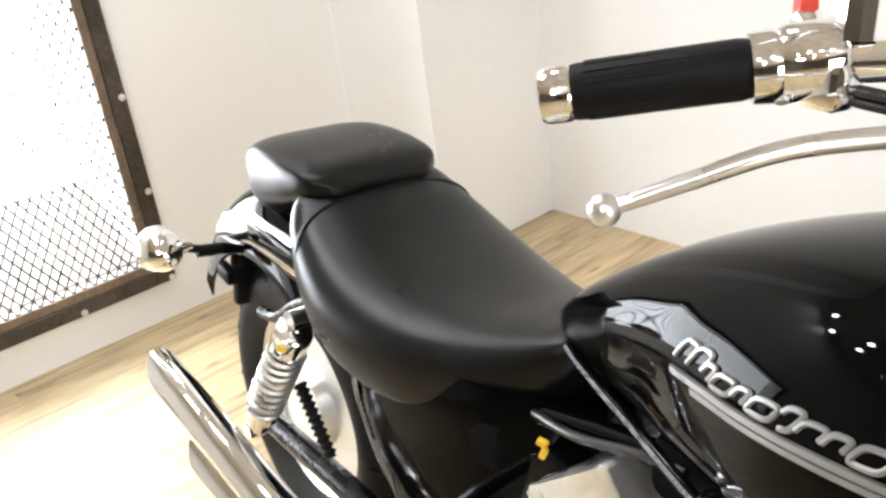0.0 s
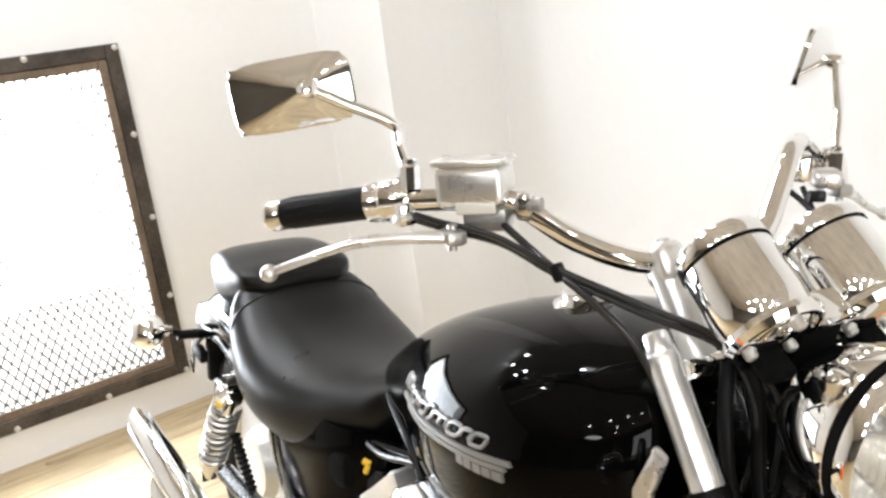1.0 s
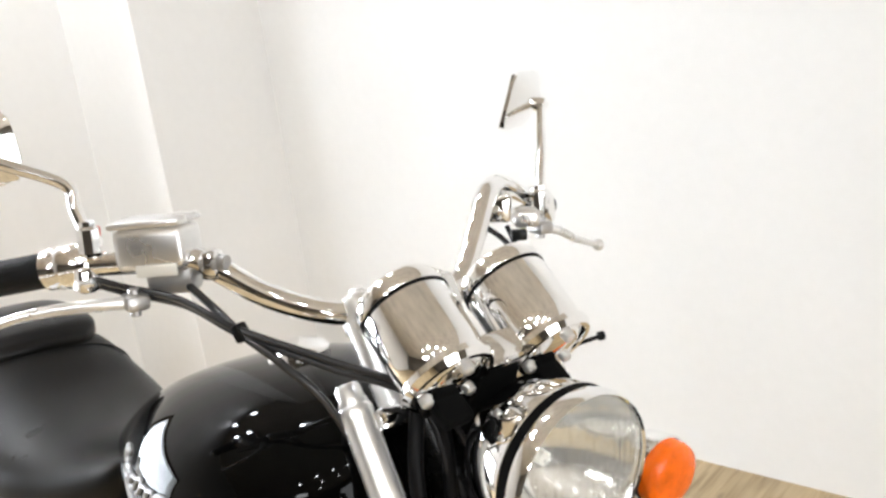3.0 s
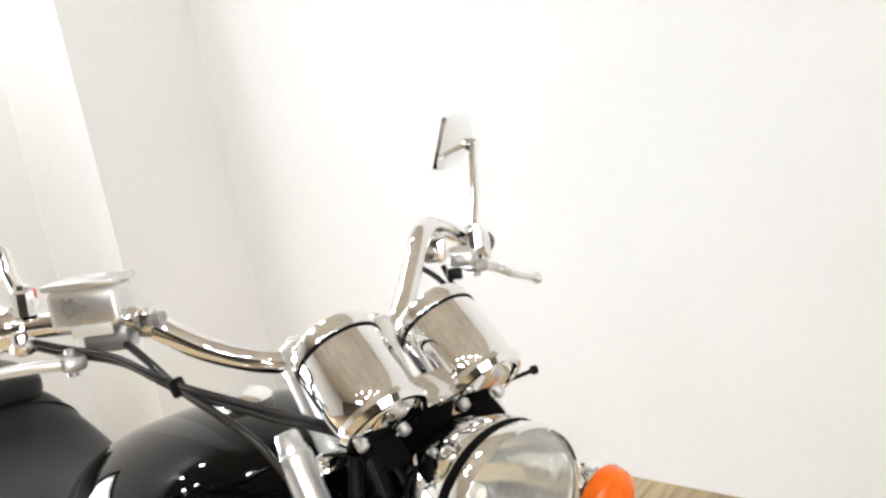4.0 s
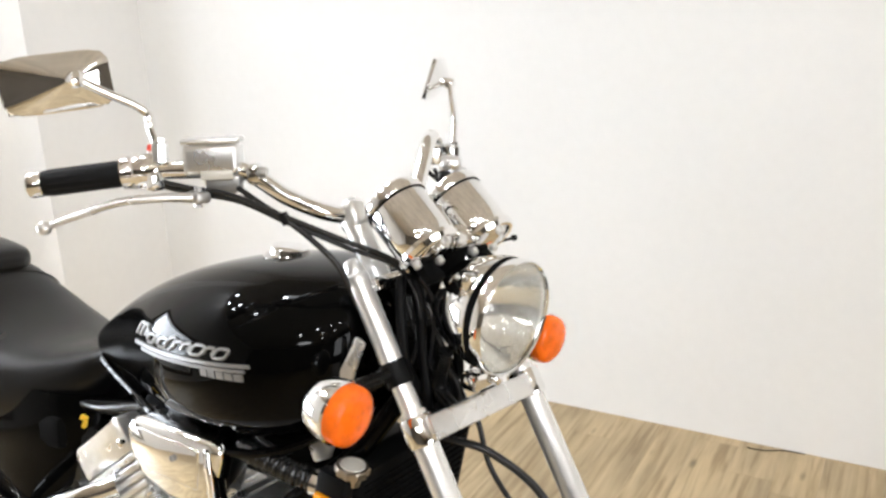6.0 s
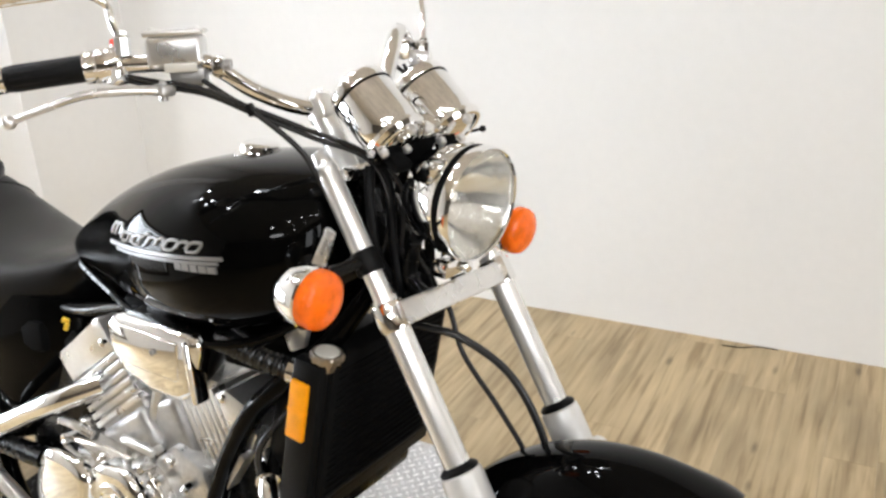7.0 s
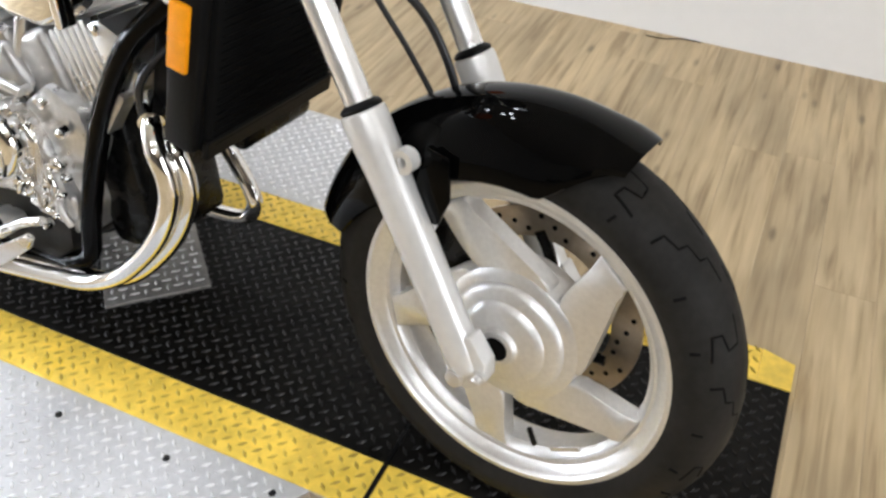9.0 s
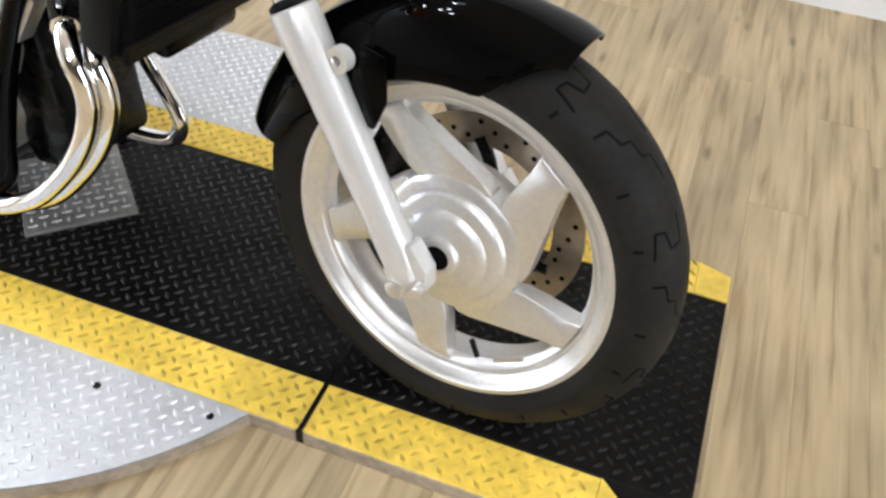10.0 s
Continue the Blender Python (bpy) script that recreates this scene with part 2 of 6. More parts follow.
def put(bm, name, material, parent=None, label="", m=None, smooth=True, angle=40):
    """Links a bmesh as one mesh object under its parent."""
    me = bpy.data.meshes.new(name)
    bmesh.ops.recalc_face_normals(bm, faces=bm.faces[:])
    if smooth:
        for f in bm.faces:
            f.smooth = True
        limit = radians(angle)
        for e in bm.edges:
            if len(e.link_faces) == 2 and e.calc_face_angle(0) > limit:
                e.smooth = False
    bm.to_mesh(me)
    bm.free()
    me.materials.append(material)
    ob = new(name, me)
    if parent is not None:
        ob.parent = parent
    if m is not None:
        ob.matrix_local = m
    if label:
        tagged(ob, label)
    return ob


def frame_for(d, hint=(0, 0, 1)):
    d = Vector(d).normalized()
    h = Vector(hint)
    if abs(d.dot(h)) > 0.97:
        h = Vector((0, 1, 0))
    a = d.cross(h).normalized()
    return a, d.cross(a).normalized()


def ring(bm, c, a, b, ra, rb=None, seg=16):
    rb = ra if rb is None else rb
    return [bm.verts.new(Vector(c) + a * (ra * math.cos(2 * math.pi * k / seg)) + b * (rb * math.sin(2 * math.pi * k / seg))) for k in range(seg)]


def bridge(bm, r0, r1):
    n = len(r0)
    for k in range(n):
        bm.faces.new((r0[k], r0[(k + 1) % n], r1[(k + 1) % n], r1[k]))


def spline(pts, step=6):
    """Catmull-Rom through the points."""
    pts = [Vector(p) for p in pts]
    out = []
    for i in range(len(pts) - 1):
        p0, p1, p2, p3 = pts[max(i - 1, 0)], pts[i], pts[i + 1], pts[min(i + 2, len(pts) - 1)]
        for k in range(step):
            t = k / step
            out.append(0.5 * ((2 * p1) + (p2 - p0) * t + (2 * p0 - 5 * p1 + 4 * p2 - p3) * t * t + (3 * p1 - p0 - 3 * p2 + p3) * t ** 3))
    out.append(pts[-1])
    return out


def tube(bm, pts, r, seg=14, curved=True, cap=True, step=6):
    """A round bar along the points; r is a number or a function of 0..1."""
    path = spline(pts, step) if curved and len(pts) > 2 else [Vector(p) for p in pts]
    prev, a = None, None
    for i, p in enumerate(path):
        d = (path[min(i + 1, len(path) - 1)] - path[max(i - 1, 0)]).normalized()
        if a is None:
            a, b = frame_for(d)
        else:
            a = (a - d * a.dot(d)).normalized()
            b = d.cross(a)
        rr = r(i / (len(path) - 1)) if callable(r) else r
        cur = ring(bm, p, a, b, rr, rr, seg)
        if prev:
            bridge(bm, prev, cur)
        elif cap:
            bm.faces.new(cur)
        prev = cur
    if cap:
        bm.faces.new(prev)


def lathe(bm, origin, axis, profile, seg=32, closed=False, hint=(0, 0, 1)):
    """Turns (distance along the axis, radius) pairs round the axis."""
    d = Vector(axis).normalized()
    a, b = frame_for(d, hint)
    rings = []
    for s, r in profile:
        c = Vector(origin) + d * s
        rings.append(ring(bm, c, a, b, r, r, seg) if r > 1e-5 else [bm.verts.new(c)])
    n = len(rings)
    for i in range(n if closed else n - 1):
        r0, r1 = rings[i], rings[(i + 1) % n]
        if len(r0) == 1 and len(r1) == 1:
            continue
        if len(r0) == 1:
            for k in range(seg):
                bm.faces.new((r0[0], r1[(k + 1) % seg], r1[k]))
        elif len(r1) == 1:
            for k in range(seg):
                bm.faces.new((r0[k], r0[(k + 1) % seg], r1[0]))
        else:
            bridge(bm, r0, r1)


def block(bm, size, m, bevel=0.0, seg=2):
    """A box of that size, centred on m, with rounded edges."""
    g = bmesh.ops.create_cube(bm, size=1.0)
    vs = g["verts"]
    bmesh.ops.scale(bm, vec=size, verts=vs)
    if bevel:
        es = list({e for v in vs for e in v.link_edges})
        r = bmesh.ops.bevel(bm, geom=vs + es, offset=bevel, segments=seg, affect="EDGES", profile=0.5)
        vs = list({v for f in r["faces"] for v in f.verts} | {v for v in vs if v.is_valid})
    bmesh.ops.transform(bm, matrix=m, verts=vs)


def loft(bm, sections, cap=True):
    """Joins closed sections of equal counts."""
    rings = [[bm.verts.new(p) for p in s] for s in sections]
    for r0, r1 in zip(rings, rings[1:]):
        bridge(bm, r0, r1)
    if cap:
        bm.faces.new(rings[0])
        bm.faces.new(rings[-1])


def prism(bm, outline, y0, y1, bevel=0.0, seg=2):
    """An outline in x and z with thickness from y0 to y1."""
    lo = [bm.verts.new((x, y0, z)) for x, z in outline]
    hi = [bm.verts.new((x, y1, z)) for x, z in outline]
    n = len(outline)
    faces = [bm.faces.new(lo), bm.faces.new(hi)]
    for k in range(n):
        faces.append(bm.faces.new((lo[k], lo[(k + 1) % n], hi[(k + 1) % n], hi[k])))
    if bevel:
        es = list({e for f in faces for e in f.edges})
        bmesh.ops.bevel(bm, geom=lo + hi + es, offset=bevel, segments=seg, affect="EDGES", profile=0.5)


def egg(x, w, zb, zt, mid=0.42, top=2.2, low=3.0, n=36, yc=0.0):
    """A rounded section across the machine: half width w, from zb to zt."""
    zm = zb + (zt - zb) * mid
    pts = []
    for k in range(n):
        t = 2 * math.pi * k / n
        c, s = math.cos(t), math.sin(t)
        p = top if s >= 0 else low
        y = w * math.copysign(abs(c) ** (2 / p), c)
        z = zm + (zt - zm if s >= 0 else zm - zb) * math.copysign(abs(s) ** (2 / p), s)
        pts.append(Vector((x, yc + y, z)))
    return pts


def fair(xs, ys, x):
    """A smooth curve through (xs, ys), at x."""
    i = max(0, min(len(xs) - 2, sum(1 for v in xs[1:-1] if v <= x)))
    t = (x - xs[i]) / (xs[i + 1] - xs[i])
    p0, p1, p2, p3 = ys[max(i - 1, 0)], ys[i], ys[i + 1], ys[min(i + 2, len(ys) - 1)]
    m1 = (p2 - p0) / (xs[min(i + 1, len(xs) - 1)] - xs[max(i - 1, 0)]) * (xs[i + 1] - xs[i])
    m2 = (p3 - p1) / (xs[min(i + 2, len(xs) - 1)] - xs[i]) * (xs[i + 1] - xs[i])
    return (2 * t ** 3 - 3 * t ** 2 + 1) * p1 + (t ** 3 - 2 * t ** 2 + t) * m1 + (-2 * t ** 3 + 3 * t ** 2) * p2 + (t ** 3 - t ** 2) * m2


# ---- the room ----
XA, XB, YC, Y1 = -3.066, -2.595, 1.735, 1.205
XE, YS = 5.5, -6.5


def wall(name, x0, x1, y0, y1, z0=-0.02, z1=CEIL, material=None):
    bm = bmesh.new()
    block(bm, (x1 - x0, y1 - y0, z1 - z0), Matrix.Translation(((x0 + x1) / 2, (y0 + y1) / 2, (z0 + z1) / 2)))
    return tagged(put(bm, name, material or WALL, smooth=False), kind="structure", category="wall")


WY0, WY1, WZ0, WZ1 = -1.30, 0.36, 0.205, 1.28  # window opening
wall("wall_north", XB - 0.52, XE, YC, YC + 0.15)
wall("wall_chase", XB - 0.52, XB, Y1, YC)
WT = 0.50
wall("wall_west_low", XA - WT, XA, WY0, WY1, -0.02, WZ0)
wall("wall_west_high", XA - WT, XA, WY0, WY1, WZ1, CEIL)
wall("wall_west_right", XA - WT, XA, WY1, Y1 + 0.3)
wall("wall_west_left", XA - WT, XA, YS, WY0)
wall("wall_south", XA - WT, XE, YS - 0.15, YS, material=BACKM)
wall("wall_east", XE, XE + 0.15, YS - 0.15, YC + 0.15, material=BACKM)
bm = bmesh.new()
block(bm, (XE - XA + 0.5, YC - YS + 0.4, 0.1), Matrix.Translation(((XE + XA) / 2, (YC + YS) / 2, CEIL + 0.05)))
tagged(put(bm, "ceiling", CEILM, smooth=False), kind="structure", category="ceiling")
bm = bmesh.new()
block(bm, (XE - XA + 0.5, YC - YS + 0.4, 0.1), Matrix.Translation(((XE + XA) / 2, (YC + YS) / 2, -0.058)))
floor = tagged(put(bm, "floor", HOLE, smooth=False), "weathered oak-look vinyl plank floor", kind="structure", category="floor")


def plank_mesh(length, width=0.152):
    bm = bmesh.new()
    block(bm, (width - 0.0003, length - 0.0003, 0.008), Matrix.Identity(4), 0.0004, 1)
    me = bpy.data.meshes.new("plank")
    bm.to_mesh(me)
    bm.free()
    me.materials.append(PLANK)
    return me


# ---- the window with its guard ----
window = tagged(new("window_1"), "large blown-out window behind a bolted dark steel mesh guard", "window", kind="structure")
FW = 0.078


def bar(bm, y0, y1, z0, z1, x0, x1, bevel=0.003):
    block(bm, (x1 - x0, y1 - y0, z1 - z0), Matrix.Translation(((x0 + x1) / 2, (y0 + y1) / 2, (z0 + z1) / 2)), bevel, 1)


FX0, FX1 = XA + 0.002, XA + 0.026
FY0, FY1, FZ0, FZ1 = -1.38, 0.428, 0.134, 1.350
SW_ = 0.048
for a, mt, x1, lab in ((0.0, STEEL, FX1, ""), (SW_, LINER, FX1 - 0.006, "brown liner strip")):
    w = SW_ if a == 0 else FW - SW_
    y0, y1, z0, z1 = FY0 + a, FY1 - a, FZ0 + a, FZ1 - a
    for nm, box in (("frame_stile", (y1 - w, y1, z0, z1)), ("frame_stile", (y0, y0 + w, z0, z1)),
                    ("frame_rail", (y0 + w, y1 - w, z0, z0 + w)), ("frame_rail", (y0 + w, y1 - w, z1 - w, z1))):
        bm = bmesh.new()
        bar(bm, *box, FX0, x1)
        put(bm, nm, mt, window, lab, smooth=False)
for k in range(5):
    for y, z in ((FY1 - 0.014, FZ0 + 0.011 + 0.298 * k), (FY1 - 0.305 - 0.31 * k, FZ0 + 0.012), (FY1 - 0.305 - 0.31 * k, FZ1 - 0.012)):
        bm = bmesh.new()
        lathe(bm, (FX1, y, z), (1, 0, 0), [(0, 0.0105), (0.004, 0.0105), (0.007, 0.007), (0.008, 0)], 12)
        put(bm, "bolt", BOLTM, window)
bm = bmesh.new()
for s in (1, -1):
    k = -60
    while k < 120:
        y0 = FY0 + FW + k * 0.033
        z0, z1 = FZ0 + FW, FZ1 - FW
        length = (z1 - z0) * 0.62
        ya, yb = (y0, y0 + length) if s > 0 else (y0 + length, y0)
        lo, hi = FY0 + FW, FY1 - FW
        pa, pb = Vector((XA + 0.012 + 0.001 * s, ya, z0)), Vector((XA + 0.012 + 0.001 * s, yb, z1))
        d = pb - pa
        t0, t1 = sorted(((lo - pa.y) / d.y, (hi - pa.y) / d.y))
        t0, t1 = max(0, t0), min(1, t1)
        if t1 > t0:
            tube(bm, [pa + d * t0, pa + d * t1], 0.0030, 4, False, False)
        k += 1
put(bm, "wire_mesh", WIRE, window, "diamond wire mesh")
bm = bmesh.new()
block(bm, (0.46, WY1 - WY0 - 0.004, 0.012), Matrix.Translation((XA - 0.24, (WY0 + WY1) / 2, WZ0 + 0.106)) @ pose(0, 0, 0, 0, 24), 0.002, 1)
put(bm, "window_sill", SILLM, window, "weathered sloping window sill")
bm = bmesh.new()
block(bm, (0.01, WY1 - WY0 + 1.6, 2.6), Matrix.Translation((XA - WT - 0.35, (WY0 + WY1) / 2, 0.9)))
tagged(put(bm, "backdrop", DAY, smooth=False), "bright overexposed daylight outside the window", "backdrop", kind="structure")

# ---- the turntable on which the machine stands ----
PZ = 0.03
TC, TR = Vector((-0.812, 0.165)), 0.651
YN0, YN1, YF0, YF1 = -0.158, -0.062, 0.382, 0.470
XSEAM, XEND = -0.161, 0.418


def in_disc(x, y, r=TR):
    return (x - TC.x) ** 2 + (y - TC.y) ** 2 < r * r


def lugs(bm, inside, x0, x1, y0, y1, z, pitch=0.0205, length=0.0200, width=0.0072, height=0.0027):
    """Raised bars of a chequer plate, turned this way and that."""
    q = pitch * math.sqrt(0.5)
    reach = int((abs(x0) + abs(x1) + abs(y0) + abs(y1)) / q) + 2
    for i in range(-reach, reach + 1):
        for j in range(-reach, reach + 1):
            x, y = (i - j) * q, (i + j) * q
            if not (x0 + 0.010 < x < x1 - 0.010 and y0 + 0.010 < y < y1 - 0.010 and inside(x, y)):
                continue
            a = math.radians(45 if (i + j) % 2 else -45)
            u, v = Vector((math.cos(a), math.sin(a), 0)), Vector((-math.sin(a), math.cos(a), 0))
            c = Vector((x, y, z))
            p = [bm.verts.new(c + u * (s * length / 2 * m) + v * (q * width / 2)) for s, q, m in ((-1, 0, 1), (0, -1, 1), (1, 0, 1), (0, 1, 1))]
            t = [bm.verts.new(c + u * (s * length / 2 * 0.72) + v * (q * width / 2 * 0.5) + Vector((0, 0, height))) for s, q in ((-1, 0), (0, -1), (1, 0), (0, 1))]
            bm.faces.new(t)
            for k in range(4):
                bm.faces.new((p[k], p[(k + 1) % 4], t[(k + 1) % 4], t[k]))


def slab(bm, outline, z0, z1, bevel=0.002):
    lo = [bm.verts.new((x, y, z0)) for x, y in outline]
    hi = [bm.verts.new((x, y, z1)) for x, y in outline]
    n = len(outline)
    top = bm.faces.new(hi)
    bm.faces.new(lo)
    for k in range(n):
        bm.faces.new((lo[k], lo[(k + 1) % n], hi[(k + 1) % n], hi[k]))
    if bevel:
        bmesh.ops.bevel(bm, geom=list(top.edges), offset=bevel, segments=1, affect="EDGES")


turntable = tagged(new("turntable"), "round chequer plate turntable with a black lane and yellow stripes", "display platform")


def half_disc(name, y_edge, sign):
    a0 = math.asin((y_edge - TC.y) / TR)
    a1 = math.pi - a0
    if sign < 0:
        a1 = -math.pi - a0
    pts = [(TC.x + TR * math.cos(a0 + (a1 - a0) * k / 64), TC.y + TR * math.sin(a0 + (a1 - a0) * k / 64)) for k in range(65)]
    bm = bmesh.new()
    slab(bm, pts, 0.0, PZ - 0.001, 0.002)
    plate = put(bm, name, SILVERPLATE, turntable, "bright aluminium chequer plate", smooth=False)
    bm = bmesh.new()
    ys = (y_edge, TC.y + TR) if sign > 0 else (TC.y - TR, y_edge)
    lugs(bm, lambda x, y: in_disc(x, y, TR - 0.015), TC.x - TR, TC.x + TR, *ys, PZ - 0.001)
    tagged(put(bm, "plate_lug", LUGSILVER, plate, smooth=False), kind="stuff")
    bm = bmesh.new()
    for k in range(len(pts) - 1):
        (xa, ya), (xb, yb) = pts[k], pts[k + 1]
        for z0, z1, o in ((0.001, PZ - 0.004, 0.0015),):
            na, nb = Vector((xa - TC.x, ya - TC.y)).normalized() * o, Vector((xb - TC.x, yb - TC.y)).normalized() * o
            bm.faces.new([bm.verts.new(q) for q in ((xa + na.x, ya + na.y, z0), (xb + nb.x, yb + nb.y, z0), (xb + nb.x, yb + nb.y, z1), (xa + na.x, ya + na.y, z1))])
    put(bm, "rim_band", EDGEMAT, plate, "worn metal rim", smooth=False)
    return plate


near_plate = half_disc("near_plate", YN0, -1)
half_disc("far_plate", YF1, 1)
for x, y in ((-0.297, -0.188), (-0.485, -0.205), (-0.70, -0.21)):
    bm = bmesh.new()
    lathe(bm, (x, y, PZ - 0.001), (0, 0, 1), [(0, 0.0065), (0.002, 0.006), (0.003, 0)], 10)
    put(bm, "screw", SATIN, near_plate)


def strip(name, x0, x1, y0, y1, material, lug_material, cut=0.0, label=""):
    bm = bmesh.new()
    pts = [(x0, y0), (x1 - cut, y0), (x1, y0 + cut), (x1, y1), (x0, y1)] if cut else [(x0, y0), (x1, y0), (x1, y1), (x0, y1)]
    slab(bm, pts, 0.0, PZ, 0.002)
    s = put(bm, name, material, turntable, label, smooth=False)
    bm = bmesh.new()
    lugs(bm, lambda x, y: not cut or (x - (x1 - cut)) < (y - y0) - 0.01, x0, x1, y0 - 0.004, y1 + 0.004, PZ)
    tagged(put(bm, "plate_lug", lug_material, s, smooth=False), kind="stuff")
    return s


XW = -1.62
G = 0.0025
XCUT = 0.285
for x0, x1 in ((XW, XSEAM - G), (XSEAM + G, XEND)):
    strip("black_lane", x0, x1, YN1 + 0.0005, YF0 - 0.0005, BLACKPLATE, LUGBLACK, 0.0, "worn black painted chequer plate")
    strip("yellow_stripe", x0, min(x1, XCUT), YN0, YN1 - 0.0005, YELLOW, LUGYELLOW, 0.0, "yellow painted edge")
    strip("yellow_stripe", x0, min(x1, XEND - 0.06), YF0 + 0.0005, YF1, YELLOW, LUGYELLOW, 0.0, "yellow painted edge")
for pts, mt in (([(XCUT, YN0), (XEND - 0.02, YN0), (XCUT, YN1)], YELLOW), ([(XEND - 0.02, YN0), (XEND, YN0), (XEND, YN1), (XCUT, YN1)], BLACKPLATE),
                ([(XEND - 0.06, YF0 + 0.0005), (XEND, YF0 + 0.0005), (XEND, YF1 - 0.018), (XEND - 0.06, YF1)], YELLOW)):
    bm = bmesh.new()
    slab(bm, pts, 0.0, PZ, 0.0)
    put(bm, "lane_corner", mt, turntable, smooth=False)
bm = bmesh.new()
block(bm, (XEND - 0.0845 - XSEAM - 0.012, 0.003, PZ - 0.004), Matrix.Translation(((XSEAM + XEND - 0.0845) / 2, YN0 - 0.0014, (PZ - 0.004) / 2 + 0.001)))
block(bm, (0.085, 0.003, PZ - 0.004), Matrix.Translation((XSEAM - 0.050, YN0 - 0.0014, (PZ - 0.004) / 2 + 0.001)))
put(bm, "edge_band", EDGEMAT, turntable, "worn bare platform edge", smooth=False)
bm = bmesh.new()
block(bm, (0.008, YN1 - YN0 + 0.12, 0.004), Matrix.Translation((XSEAM, (YN0 + YN1) / 2 + 0.055, PZ + 0.001)), 0.001, 1)
block(bm, (0.012, 0.004, 0.028), Matrix.Translation((XSEAM, YN0 - 0.002, 0.016)), 0.001, 1)
put(bm, "hinge_seam", SATIN, turntable, "black hinge strip")

puck = tagged(new("stand_plate"), "small loose square of aluminium chequer plate on the black lane", "metal plate")
PA, PB, PC, PD = (-0.815, 0.318), (-0.654, 0.157), (-0.797, 0.020), (-0.952, 0.184)
bm = bmesh.new()
slab(bm, [PD, PC, PB, PA], PZ + 0.0018, PZ + 0.009, 0.001)
plate = put(bm, "plate", DULLPLATE, puck, smooth=False)


def in_quad(x, y):
    q = [PD, PC, PB, PA]
    return all((q[(k + 1) % 4][0] - q[k][0]) * (y - q[k][1]) - (q[(k + 1) % 4][1] - q[k][1]) * (x - q[k][0]) > 0.0025 for k in range(4))


bm = bmesh.new()
lugs(bm, in_quad, -1.0, -0.5, -0.1, 0.5, PZ + 0.009)
tagged(put(bm, "plate_lug", SILVERPLATE, plate, smooth=False), kind="stuff")

# ---- the motorcycle ----
LEANED = pose(0, 0, 0, -6.0)
BODY = Matrix.Translation((0.005, 0.0365, PZ)) @ pose(0, 0, 0, 0, 0, -4.5) @ LEANED
FRONT = BODY.inverted() @ Matrix.Translation((0, 0, PZ)) @ pose(0, 0, 0, 0, 0, -10.5) @ LEANED
bike = tagged(new("motorcycle"), "black and chrome cruiser motorcycle leaning on its side stand", "motorcycle")
bike.matrix_world = BODY


def part(name, bm, material, parent=None, label="", front=False, smooth=True, angle=40):
    """One mesh of the machine; front: it turns with the steering."""
    under_bike = parent is None
    return put(bm, name, material, bike if under_bike else parent, label, FRONT if (front and under_bike) else None, smooth, angle)


# wheels
AX = Vector((0, 0, 0.31))


def tyre_profile(r, w, bead):
    """Half round tread, side walls and beads: (offset across, radius)."""
    pts = []
    for k in range(13):
        a = math.radians(-78 + 156 * k / 12)
        pts.append((w * math.sin(a) / math.sin(math.radians(78)) * 0.98, r - w * 0.98 * (1 - math.cos(a))))
    left, right = pts[0], pts[-1]
    low = [(right[0] * 1.0, (right[1] + bead) / 2 + 0.006), (right[0] * 0.80, bead + 0.004), (right[0] * 0.72, bead - 0.006)]
    return pts + low + [(-x, y) for x, y in reversed(low)]


def tyre(centre, r, w, bead, name, front):
    bm = bmesh.new()
    lathe(bm, centre, (0, 1, 0), tyre_profile(r, w, bead), 96, closed=True)
    t = part(name, bm, RUBBER, None, "worn black road tyre", front)
    # tread grooves as shade-dark bars: long hooks by turns with short cuts
    n = 18
    hooks = ([(0.00, 0.10), (0.105, 0.13), (0.115, 0.27), (0.190, 0.31), (0.200, 0.46), (0.275, 0.51), (0.285, 0.72)],
             [(0.21, 0.12), (0.095, 0.17), (0.085, 0.36), (0.160, 0.42), (0.170, 0.58), (0.060, 0.66)])
    cuts = ([(0.02, 0.72), (0.03, 0.90)], [(0.11, 0.80), (0.12, 0.95)])
    for k in range(n):
        a0 = 2 * math.pi * k / n
        for side in (-1, 1):
            shift = 0.175 if side > 0 else 0.0
            for pts in (hooks[k % 2], cuts[k % 2]):
                bm = bmesh.new()
                fine = []
                for (da, q), (db, q2) in zip(pts, pts[1:]):
                    fine += [(da + (db - da) * j / 5, q + (q2 - q) * j / 5) for j in range(5)]
                line = []
                for dd, qq in fine + [pts[-1]]:
                    ang = math.radians(76) * qq * side
                    off = w * math.sin(ang) / math.sin(math.radians(78)) * 0.98
                    rad = r - w * 0.98 * (1 - math.cos(ang)) - 0.0022
                    th = a0 + dd + shift
                    line.append(Vector(centre) + Vector((rad * math.cos(th), off, rad * math.sin(th))))
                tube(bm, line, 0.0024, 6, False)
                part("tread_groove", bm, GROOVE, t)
    return t


front_tyre = tyre(AX, 0.312, 0.060, 0.231, "front_tyre", True)


